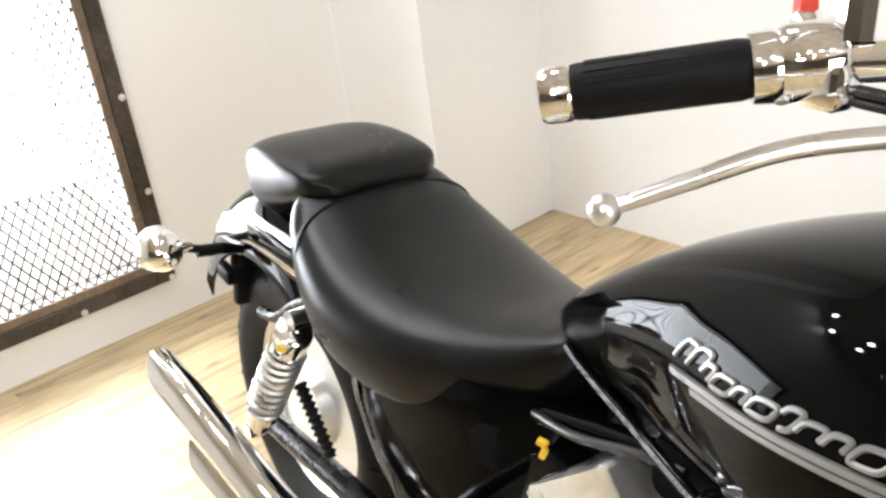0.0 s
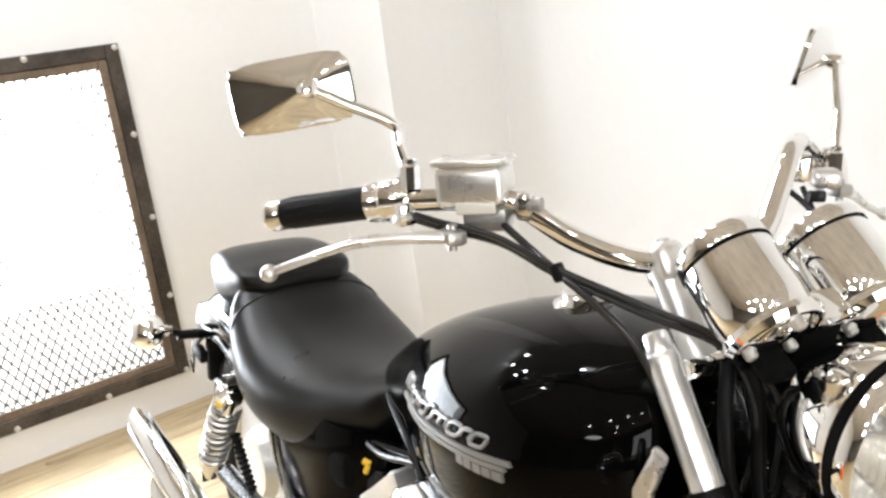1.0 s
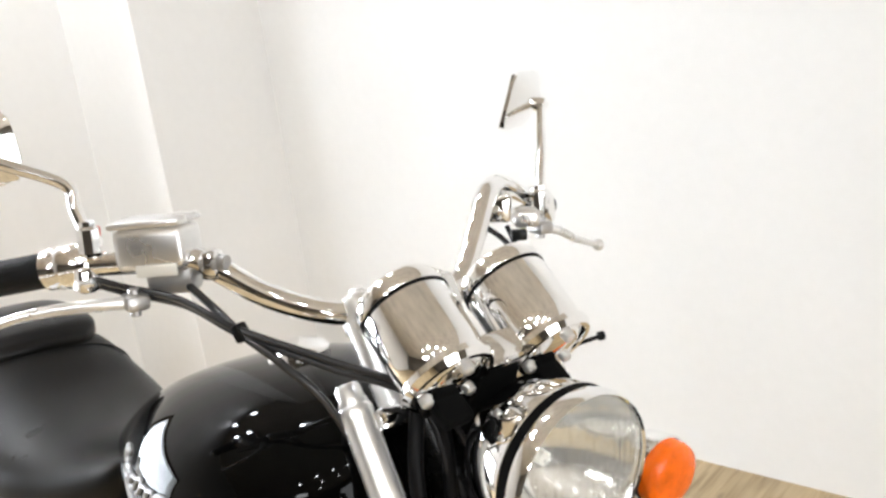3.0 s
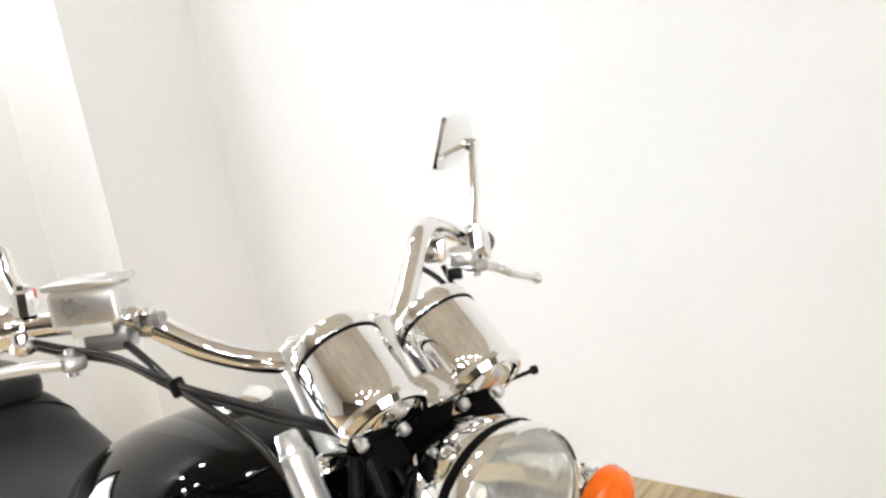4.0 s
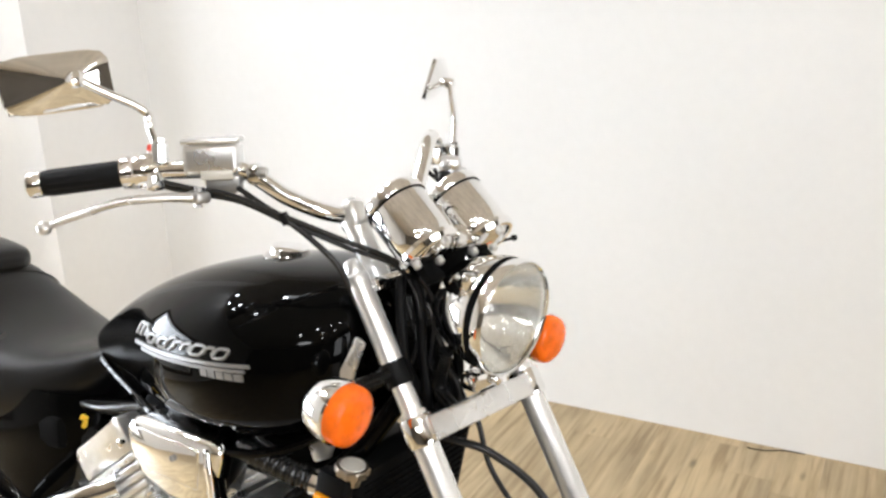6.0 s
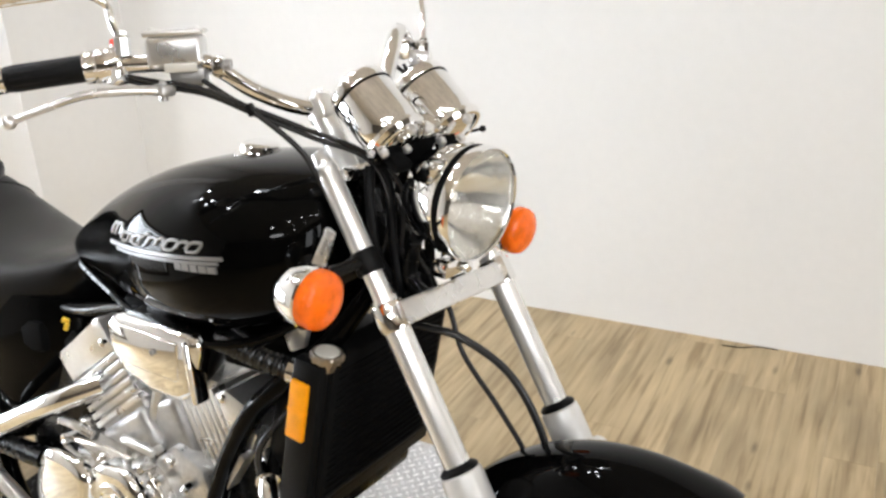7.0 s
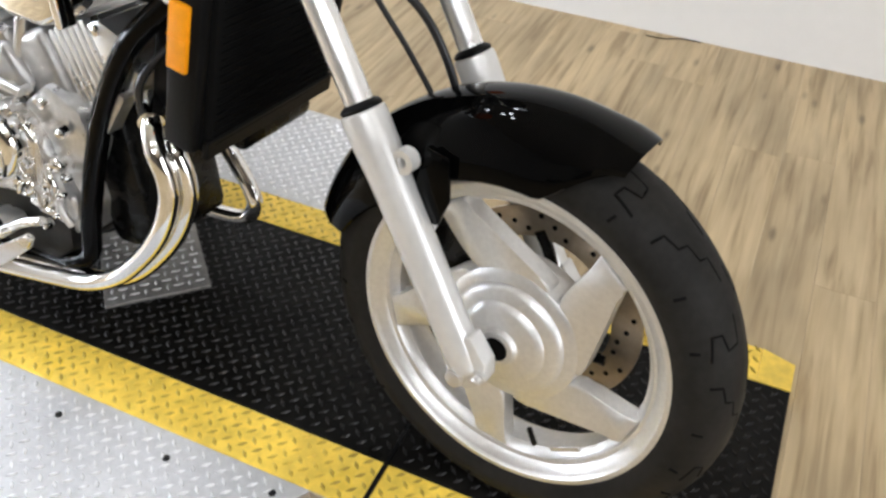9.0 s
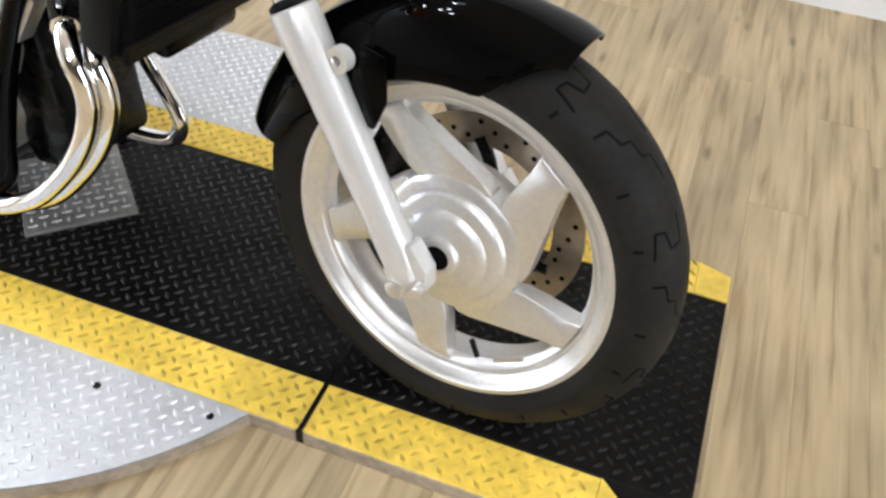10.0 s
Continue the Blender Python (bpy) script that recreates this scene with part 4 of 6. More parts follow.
# brake fluid reservoir: a tapered box with a lid
bm = bmesh.new()
MC = Matrix.Translation((-0.636, -0.208, 1.137)) @ pose(0, 0, 0, 0, -4, 40)
block(bm, (0.076, 0.046, 0.044), MC, 0.009, 3)
res = part("brake_reservoir", bm, ALU, None, "silver brake fluid reservoir", True)
bm = bmesh.new()
block(bm, (0.079, 0.049, 0.007), MC @ Matrix.Translation((0, 0, 0.0255)), 0.003, 2)
part("reservoir_lid", bm, ALU, res)
for sx in (-1, 1):
    bm = bmesh.new()
    lathe(bm, MC @ Vector((0.030 * sx, 0, 0.031)), (0, 0, 1), [(0, 0.004), (0.001, 0.004), (0.0015, 0)], 8)
    part("lid_screw", bm, BOLTM, res)
bm = bmesh.new()
block(bm, (0.044, 0.004, 0.012), MC @ Matrix.Translation((0.008, -0.0240, -0.020)), 0.002)
part("sight_plate", bm, WHITEPLATE, res)
bm = bmesh.new()
block(bm, (0.05, 0.03, 0.026), MC @ Matrix.Translation((0.012, 0.0, -0.034)), 0.007)
lathe(bm, MC @ Vector((0.045, 0.0, -0.020)), (0.8, 0.6, 0), [(0, 0.011), (0.016, 0.011), (0.018, 0.008), (0.026, 0.008), (0.026, 0)], 12)
part("master_cylinder", bm, CAST, res)
bm = bmesh.new()
block(bm, (0.018, 0.024, 0.030), pose(-0.594, -0.172, 1.118, 0, 0, 40), 0.006)
part("bar_clamp", bm, CHROME, None, "chrome control clamp", True)
bm = bmesh.new()
block(bm, (0.028, 0.030, 0.036), pose(-0.592, 0.205, 1.124, 0, 0, -35), 0.006)
part("bar_clamp", bm, CHROME, None, "chrome control clamp", True)
bm = bmesh.new()
block(bm, (0.032, 0.034, 0.024), pose(-0.580, 0.240, 1.108, 0, 0, -35), 0.008, 3)
part("clutch_perch", bm, ALU, None, "aluminium clutch lever perch", True)
bm = bmesh.new()
block(bm, (0.014, 0.020, 0.014), pose(-0.578, 0.225, 1.088, 0, 0, -35), 0.003)
part("clutch_switch", bm, SATIN, None, "small black clutch switch", True)


# mirrors
def mirror(base, bend, joint, centre, ux, uz, back):
    """A rectangular chrome mirror: centre and edge directions of its glass, back where it bulges to."""
    c, ux, uz, back = Vector(centre), Vector(ux), Vector(uz), Vector(back)
    bm = bmesh.new()
    rings = []
    for s, k in ((0.0, 0.97), (0.05, 1.02), (0.18, 1.02), (0.26, 0.95), (0.60, 0.52), (0.94, 0.12), (1.0, 0.08)):
        pts = []
        for j in range(32):
            t = 2 * math.pi * j / 32
            cx, sz = math.cos(t), math.sin(t)
            p = 5.6
            q = (abs(cx) ** p + abs(sz) ** p) ** (-1 / p)
            pts.append(c + back * s + ux * (k * q * cx) + uz * (k * q * sz))
        rings.append(pts)
    loft(bm, rings)
    body = part("mirror_shell", bm, CHROME, None, "rectangular chrome rear-view mirror", True, True, 25)
    bm = bmesh.new()
    n = -back.normalized()
    q = [c + n * 0.0012 + ux * (0.94 * a) + uz * (0.94 * b) for a, b in ((-1, -1), (1, -1), (1, 1), (-1, 1))]
    vs = [bm.verts.new(p) for p in q] + [bm.verts.new(p - n * 0.001) for p in q]
    bm.faces.new(vs[:4])
    bm.faces.new(vs[4:])
    for k in range(4):
        bm.faces.new((vs[k], vs[(k + 1) % 4], vs[4 + (k + 1) % 4], vs[4 + k]))
    part("mirror_glass", bm, CHROME, body, "", smooth=False)
    bm = bmesh.new()
    tube(bm, [base, Vector(base) * 0.45 + Vector(bend) * 0.55, bend, Vector(bend) * 0.4 + Vector(joint) * 0.6, joint], 0.0062, 12)
    lathe(bm, Vector(joint), back, [(-0.014, 0.0), (-0.012, 0.008), (-0.004, 0.0115), (0.006, 0.0105), (0.012, 0.0)], 14)
    lathe(bm, Vector(base), (0, 0, 1), [(-0.014, 0.0), (-0.014, 0.011), (0.010, 0.011), (0.013, 0.008), (0.018, 0.008), (0.018, 0.0)], 8)
    part("mirror_stem", bm, CHROME, body)


mirror((-0.686, -0.259, 1.146), (-0.703, -0.270, 1.200), (-0.726, -0.352, 1.240), (-0.766, -0.360, 1.2325), (-0.038, -0.054, -0.0102), (-0.0032, -0.0047, 0.0368), (0.034, 0.004, 0.006))
mirror((-0.628, 0.312, 1.118), (-0.656, 0.345, 1.176), (-0.718, 0.408, 1.237), (-0.752, 0.396, 1.245), (-0.040, 0.064, 0.0), (0.006, 0.010, 0.040), (0.028, 0.017, -0.004))


def cable(pts, r=0.0036, name="control_cable", material=None, label="black control cable", front=True):
    bm = bmesh.new()
    tube(bm, pts, r, 10, True, True, 8)
    return part(name, bm, material or CABLE, None, label, front)


cable([(-0.716, -0.274, 1.110), (-0.655, -0.242, 1.099), (-0.588, -0.212, 1.092), (-0.519, -0.186, 1.071), (-0.472, -0.124, 1.038), (-0.425, -0.062, 1.004), (-0.385, -0.03, 0.95), (-0.40, -0.02, 0.84)])
cable([(-0.712, -0.268, 1.102), (-0.655, -0.236, 1.091), (-0.588, -0.205, 1.084), (-0.519, -0.180, 1.062), (-0.470, -0.118, 1.027), (-0.420, -0.058, 0.992), (-0.39, -0.05, 0.92), (-0.42, -0.05, 0.82)])
cable([(-0.612, -0.196, 1.104), (-0.560, -0.186, 1.080), (-0.519, -0.184, 1.067), (-0.488, -0.158, 1.036), (-0.470, -0.13, 1.00), (-0.462, -0.10, 0.94)], 0.0042, "brake_hose", None, "black brake hose")
cable([(-0.598, 0.19, 1.10), (-0.57, 0.20, 1.08), (-0.50, 0.18, 1.04), (-0.43, 0.12, 0.98), (-0.40, 0.06, 0.90)])
cable([(-0.605, 0.23, 1.095), (-0.575, 0.225, 1.06), (-0.50, 0.195, 1.00), (-0.42, 0.12, 0.93), (-0.42, 0.05, 0.85)])
bm = bmesh.new()
block(bm, (0.010, 0.016, 0.018), pose(-0.519, -0.183, 1.067, 0, -30, 25), 0.003)
part("cable_tie", bm, PLASTIC, None, "", True)
cable([(-0.385, -0.03, 0.80), (-0.395, -0.070, 0.86), (-0.402, -0.078, 0.93), (-0.42, -0.06, 0.985)], 0.0075, "wiring_sleeve", PLASTIC, "black wiring sleeve")
cable([(-0.375, -0.045, 0.80), (-0.385, -0.050, 0.88), (-0.398, -0.045, 0.96), (-0.42, -0.05, 1.0)], 0.007, "wiring_sleeve", PLASTIC, "black wiring sleeve")
cable([(-0.38, 0.03, 0.82), (-0.40, 0.045, 0.90), (-0.41, 0.04, 0.99)], 0.008, "wiring_sleeve", PLASTIC, "black wiring sleeve")
# hoses below the yoke
cable([(-0.36, 0.02, 0.795), (-0.335, 0.02, 0.77), (-0.315, 0.03, 0.70), (-0.255, 0.045, 0.62), (-0.20, 0.055, 0.54), (-0.165, 0.06, 0.45)], 0.0042, "speedometer_cable", None, "thin black speedometer cable")
cable([(-0.42, -0.01, 0.735), (-0.36, 0.0, 0.740), (-0.31, 0.02, 0.730), (-0.25, 0.055, 0.68), (-0.205, 0.075, 0.60), (-0.17, 0.08, 0.50), (-0.15, 0.072, 0.43)], 0.0062, "brake_hose", None, "black front brake hose")

# fuel tank
TX = [-1.115, -1.085, -1.02, -0.94, -0.84, -0.74, -0.64, -0.56, -0.50, -0.462, -0.445]
TT = [0.772, 0.800, 0.846, 0.892, 0.934, 0.962, 0.978, 0.980, 0.973, 0.955, 0.925]
TB = [0.748, 0.735, 0.722, 0.713, 0.708, 0.708, 0.714, 0.728, 0.752, 0.790, 0.845]
TW = [0.042, 0.066, 0.090, 0.118, 0.160, 0.195, 0.207, 0.194, 0.165, 0.125, 0.070]


def tank_section(x, grow=0.0):
    return egg(x, fair(TX, TW, x) + grow, fair(TX, TB, x) - grow, fair(TX, TT, x) + grow, 0.44, 2.45, 3.2, 56)


def tank_y(x, z, grow=0.0):
    """The right-hand skin of the tank at that length and height."""
    w, zb, zt = fair(TX, TW, x), fair(TX, TB, x), fair(TX, TT, x)
    zm = zb + (zt - zb) * 0.44
    h, p = (zt - zm, 2.45) if z >= zm else (zm - zb, 3.2)
    s = min(1, abs(z - zm) / h)
    return -(w * (1 - s ** p) ** (1 / p)) - grow


bm = bmesh.new()
xs = [TX[0] + (TX[-1] - TX[0]) * k / 60 for k in range(61)]
loft(bm, [tank_section(x) for x in xs])
tank = part("fuel_tank", bm, PAINT, None, "gloss black teardrop fuel tank", angle=60)
bm = bmesh.new()
for side in (-1, 1):
    pts = []
    for k in range(24):
        x = -1.08 + (0.60) * k / 23
        zb = fair(TX, TB, x)
        w = fair(TX, TW, x)
        pts.append((x, side * w * 0.90, zb + 0.002))
    tube(bm, pts, 0.007, 8, False)
part("tank_seam", bm, PAINT, tank)


def ribbon(bm, top, low, n=24, m=4, grow=0.002, thick=0.0015):
    """A thin raised strip on the tank's skin between two lines of (x, z)."""
    t, l = spline([(x, 0, z) for x, z in top], n), spline([(x, 0, z) for x, z in low], n)
    cnt = min(len(t), len(l))
    grid = []
    for i in range(cnt):
        a, b = t[int(i * (len(t) - 1) / (cnt - 1))], l[int(i * (len(l) - 1) / (cnt - 1))]
        grid.append([a.lerp(b, j / m) for j in range(m + 1)])
    outer = [[bm.verts.new((p.x, tank_y(p.x, p.z, grow + thick), p.z)) for p in row] for row in grid]
    inner = [[bm.verts.new((p.x, tank_y(p.x, p.z, -0.002), p.z)) for p in row] for row in grid]
    for i in range(cnt - 1):
        for j in range(m):
            bm.faces.new((outer[i][j], outer[i + 1][j], outer[i + 1][j + 1], outer[i][j + 1]))
        for j in (0, m):
            bm.faces.new((outer[i][j], outer[i + 1][j], inner[i + 1][j], inner[i][j]))
    for i in (0, cnt - 1):
        for j in range(m):
            bm.faces.new((outer[i][j], outer[i][j + 1], inner[i][j + 1], inner[i][j]))


def script_base(q):
    return fair([-0.87, -0.78, -0.69, -0.57], [0.836, 0.847, 0.8575, 0.8675], q)


for x0, x1, dz, h in ((-0.868, -0.568, -0.0035, 0.0050), (-0.835, -0.575, -0.0105, 0.0046)):
    bm = bmesh.new()
    line = [x0 + (x1 - x0) * k / 5 for k in range(6)]
    ribbon(bm, [(q, script_base(q) + dz) for q in line], [(q + 0.003, script_base(q) + dz - h) for q in line], 6, 2)
    part("script_underline", bm, BADGEMAT, tank, "silver script underline")


def script_loop(x, wide, tall, turn0, turn1):
    """A leaning open loop of the emblem, from one angle to another."""
    line = []
    for k in range(25):
        t = math.radians(turn0 + (turn1 - turn0) * k / 24)
        cx, sx = math.cos(t), math.sin(t)
        px = 0.5 * wide * (1 + math.copysign(abs(cx) ** 0.55, cx))
        pz = 0.5 * tall * (1 + math.copysign(abs(sx) ** 0.55, sx))
        qx = x + px + 0.70 * pz
        qz = script_base(qx) + 0.0015 + pz
        line.append(Vector((qx, tank_y(qx, qz, 0.0012), qz)))
    bm = bmesh.new()
    tube(bm, line, 0.0027, 6, False)
    part("script_stroke", bm, BADGEMAT, tank)


for x, wide, tall, a0, a1 in ((-0.868, 0.019, 0.024, 200, -20), (-0.849, 0.019, 0.024, 190, -10), (-0.829, 0.012, 0.016, 180, -20), (-0.812, 0.022, 0.014, 40, 400), (-0.787, 0.013, 0.014, 190, -20), (-0.768, 0.024, 0.014, 30, 390),
                              (-0.741, 0.016, 0.018, 170, -90), (-0.722, 0.020, 0.014, 190, -10), (-0.700, 0.016, 0.014, 190, -10), (-0.678, 0.024, 0.015, 30, 390), (-0.651, 0.018, 0.014, 190, -10), (-0.630, 0.022, 0.014, 30, 390)):
    script_loop(x, wide, tall, a0, a1)
for k in range(5):
    a = -0.650 + 0.0152 * k
    bm = bmesh.new()
    ribbon(bm, [(a, 0.8465 + 0.0006 * k), (a + 0.0125, 0.847 + 0.0006 * k)], [(a + 0.002, 0.8365 + 0.0006 * k), (a + 0.0145, 0.837 + 0.0006 * k)], 3, 2)
    part("maker_bar", bm, BADGEMAT, tank, "small silver maker's bar")
# filler cap
bm = bmesh.new()
lathe(bm, (-0.672, 0.0, 0.966), (0.06, 0, 1), [(0, 0.042), (0.005, 0.042), (0.007, 0.036), (0.010, 0.032), (0.019, 0.031), (0.022, 0.027), (0.023, 0.0)], 32)
part("filler_cap", bm, CHROME, tank, "chrome fuel filler cap")

# seats
SX = [-1.065, -1.09, -1.15, -1.24, -1.34, -1.45, -1.54, -1.60, -1.63]
ST = [0.745, 0.750, 0.736, 0.722, 0.726, 0.754, 0.797, 0.829, 0.822]
SB = [0.700, 0.650, 0.590, 0.560, 0.548, 0.560, 0.600, 0.660, 0.70]
SW = [0.046, 0.076, 0.108, 0.144, 0.176, 0.187, 0.172, 0.145, 0.11]
bm = bmesh.new()
loft(bm, [egg(x, fair(SX[::-1], SW[::-1], x), fair(SX[::-1], SB[::-1], x), fair(SX[::-1], ST[::-1], x), 0.54, 2.9, 2.6, 48) for x in [SX[0] + (SX[-1] - SX[0]) * k / 44 for k in range(45)]])
seat = part("rider_seat", bm, VINYL, None, "smooth black vinyl rider seat", angle=75)
for x in (-1.552,):
    bm = bmesh.new()
    rim = egg(x, fair(SX[::-1], SW[::-1], x) + 0.0006, fair(SX[::-1], SB[::-1], x), fair(SX[::-1], ST[::-1], x) + 0.0006, 0.54, 2.9, 2.6, 48)
    arch = sorted((p for p in rim if p[2] > 0.70), key=lambda p: p[1])
    tube(bm, [Vector((x - 0.05 * (p[2] - 0.79) * 4, p[1], p[2])) for p in arch], 0.0022, 6, False)
    part("seat_piping", bm, VINYL, seat)
PX = [-1.845, -1.82, -1.77, -1.70, -1.635, -1.580, -1.555]
PT = [0.815, 0.845, 0.862, 0.866, 0.858, 0.845, 0.825]
PB = [0.745, 0.720, 0.716, 0.732, 0.760, 0.785, 0.800]
PW = [0.080, 0.108, 0.124, 0.130, 0.130, 0.118, 0.085]
bm = bmesh.new()
loft(bm, [egg(x, fair(PX, PW, x), fair(PX, PB, x), fair(PX, PT, x), 0.62, 4.2, 2.8, 44) for x in [PX[0] + (PX[-1] - PX[0]) * k / 36 for k in range(37)]])
part("pillion_seat", bm, VINYL, None, "smooth black vinyl pillion pad", angle=75)
# rear wheel, mudguard, lamps
RX = Vector((-1.805, 0, 0.31))
tyre(RX, 0.312, 0.076, 0.196, "rear_tyre", False)
bm = bmesh.new()
lathe(bm, RX, (0, 1, 0), [(-0.058, 0.206), (-0.052, 0.192), (-0.030, 0.176), (-0.034, 0.09), (-0.06, 0.075), (-0.065, 0.0), (0.065, 0.0), (0.06, 0.075), (0.034, 0.09), (0.030, 0.176), (0.052, 0.192), (0.058, 0.206)], 64)
part("rear_rim", bm, RIMPAINT, None, "silver cast rear wheel")
bm = bmesh.new()
secs = []
for k in range(33):
    a = math.radians(52 + (146 - 52) * k / 32)
    t = k / 32
    rr = 0.425 + 0.02 * math.sin(math.pi * t)
    w = 0.128 - 0.012 * t * t
    u = Vector((math.cos(a), 0, math.sin(a)))
    prof = []
    for j in range(17):
        b = -1 + 2 * j / 16
        prof.append((w * math.copysign(min(1, abs(b) * 1.1), b), rr - 0.10 * abs(b) ** 3 - 0.016 * b * b))
    secs.append([RX + u * r + Vector((0, y, 0)) for y, r in prof + [(y * 0.97, r - 0.004) for y, r in reversed(prof)]])
loft(bm, secs)
part("rear_mudguard", bm, PAINT, None, "gloss black rear mudguard")
for side in (-1, 1):
    bm = bmesh.new()
    secs = []
    for p, h in (((-1.50, 0.135, 0.690), 0.030), ((-1.62, 0.138, 0.705), 0.034), ((-1.78, 0.130, 0.705), 0.034), ((-1.92, 0.118, 0.675), 0.028), ((-1.985, 0.108, 0.645), 0.016)):
        c = Vector((p[0], p[1] * side, p[2]))
        secs.append([c + Vector((0, side * 0.008 * math.cos(t), h * math.sin(t))) for t in [2 * math.pi * j / 16 for j in range(16)]])
    loft(bm, secs)
    rail = part("mudguard_rail", bm, CHROME, None, "chrome mudguard rail")
    bm = bmesh.new()
    block(bm, (0.22, 0.008, 0.030), pose(-1.655, 0.147 * side, 0.712, 0, 2, 2 * side), 0.0035)
    part("rail_inlay", bm, PAINT, rail)
    bm = bmesh.new()
    tube(bm, [(-1.955, 0.10 * side, 0.615), (-1.96, 0.17 * side, 0.622)], 0.012, 12, False)
    tube(bm, [(-1.96, 0.160 * side, 0.624), (-1.958, 0.205 * side, 0.640)], 0.0085, 12, False)
    stalk = part("rear_signal_stalk", bm, PLASTIC, None, "black turn signal stalk")
    c = Vector((-1.955, 0.242 * side, 0.648))
    bm = bmesh.new()
    lathe(bm, c, (1, 0, 0), [(0.060, 0.0), (0.055, 0.018), (0.035, 0.034), (0.004, 0.043), (0.0, 0.043)], 28)
    part("signal_bucket", bm, CHROME, stalk, "chrome turn signal bucket")
    bm = bmesh.new()
    lathe(bm, c, (-1, 0, 0), [(-0.002, 0.042), (0.010, 0.042), (0.022, 0.036), (0.030, 0.022), (0.032, 0.0)], 28)
    part("signal_lens", bm, CLEARLENS, stalk, "clear turn signal lens")
    bm = bmesh.new()
    lathe(bm, c + Vector((0.01, -0.036 * side, -0.004)), (0, -side, 0), [(0, 0.014), (0.012, 0.013), (0.014, 0.009), (0.022, 0.009)], 14)
    part("signal_collar", bm, CHROME, stalk)
bm = bmesh.new()
block(bm, (0.03, 0.20, 0.05), pose(-1.965, 0, 0.585, 0, 20), 0.008)
block(bm, (0.025, 0.14, 0.09), pose(-1.975, -0.03, 0.525, 0, 12), 0.008)
block(bm, (0.05, 0.02, 0.03), pose(-1.955, -0.118, 0.565, 0, 12), 0.004)
part("plate_bracket", bm, PLASTIC, None, "black plate bracket")
bm = bmesh.new()
tube(bm, [(-1.55, -0.142, 0.655), (-1.62, -0.142, 0.62), (-1.70, -0.14, 0.57), (-1.76, -0.14, 0.56)], 0.010, 10)
part("mudguard_stay", bm, SATIN, None, "black mudguard stay")

# rear shock absorbers
for side in (-1, 1):
    a, b = Vector((-1.545, 0.172 * side, 0.635)), Vector((-1.715, 0.198 * side, 0.365))
    d = (b - a).normalized()
    L = (b - a).length
    u, v = frame_for(d)
    bm = bmesh.new()
    lathe(bm, a, d, [(0, 0.0), (0, 0.012), (0.02, 0.012), (0.022, 0.024), (0.03, 0.031), (0.075, 0.031), (0.078, 0.029)], 24)
    lathe(bm, a + Vector((0, -0.018, 0)), (0, 1, 0), [(0, 0.0), (0, 0.017), (0.036, 0.017), (0.036, 0)], 18)
    shock = part("shock_absorber", bm, CHROME, None, "chrome coil-over shock absorber")
    bm = bmesh.new()
    lathe(bm, a, d, [(L - 0.075, 0.013), (L - 0.072, 0.030), (L - 0.05, 0.030), (L - 0.045, 0.016), (L, 0.016), (L + 0.004, 0)], 20)
    lathe(bm, b + Vector((0, -0.016, 0)), (0, 1, 0), [(0, 0.0), (0, 0.016), (0.032, 0.016), (0.032, 0)], 18)
    part("damper_body", bm, CHROME, shock)
    bm = bmesh.new()
    tube(bm, [a + d * 0.07, a + d * (L - 0.05)], 0.017, 14, False)
    part("damper_rod", bm, SATIN, shock, "dark damper tube")
    bm = bmesh.new()
    turns, n = 8.5, 240
    pts = []
    for k in range(n + 1):
        t = 2 * math.pi * turns * k / n
        pts.append(a + d * (0.082 + (L - 0.16) * k / n) + u * (0.0285 * math.cos(t)) + v * (0.0285 * math.sin(t)))
    tube(bm, pts, 0.0052, 8, False)
    part("coil_spring", bm, ALU, shock, "chrome coil spring")
    bm = bmesh.new()
    block(bm, (0.016, 0.003, 0.012), Matrix.Translation(a + d * 0.055 + Vector((0.018, 0.026 * side, 0.0))) @ pose(0, 0, 0, 0, 30, -35 * side), 0.001, 1)
    part("warning_sticker", bm, YELTAG, shock)
bm = bmesh.new()
for side in (-1, 1):
    tube(bm, [(-1.18, 0.12 * side, 0.32), (-1.40, 0.125 * side, 0.315), (-1.81, 0.128 * side, 0.31)], 0.022, 14)
part("swingarm", bm, SATIN, None, "black tubular swingarm")

# mufflers: two on this side, two on the other
for side in (-1, 1):
    for (p0, p1, r) in (((-1.12, 0.225, 0.232), (-1.820, 0.300, 0.455), 0.035), ((-1.02, 0.225, 0.150), (-1.665, 0.300, 0.362), 0.035)):
        a, b = Vector((p0[0], p0[1] * side, p0[2])), Vector((p1[0], p1[1] * side, p1[2]))
        d = (b - a).normalized()
        L = (b - a).length
        u, v = frame_for(d, (0, 1, 0))
        bm = bmesh.new()
        secs = []
        for s, rr in ((0.0, 0.021), (0.06, 0.026), (0.22, 0.034), (0.30, r), (0.90, r), (1.0, r * 0.96)):
            skew = 0.055 if s == 1.0 else 0.0
            secs.append([a + d * (L * s) + u * (rr * math.cos(t)) + v * (rr * math.sin(t)) + d * (skew * ((u * math.cos(t) + v * math.sin(t)).z)) for t in [2 * math.pi * j / 28 for j in range(28)]])
        loft(bm, secs)
        muf = part("muffler", bm, CHROME, None, "long chrome slash-cut muffler")
        # dark disc over the closed end paints the shade inside the outlet
        bm = bmesh.new()
        lathe(bm, b + d * 0.0015, -d, [(0, 0.0), (0, 0.020), (0.002, 0.022)], 20)
        part("outlet", bm, HOLE, muf)
        bm = bmesh.new()
        lathe(bm, a + d * (L * 0.29), d, [(0, r), (0.002, r + 0.002), (0.012, r + 0.002), (0.014, r)], 28)
        part("muffler_band", bm, CHROME, muf)
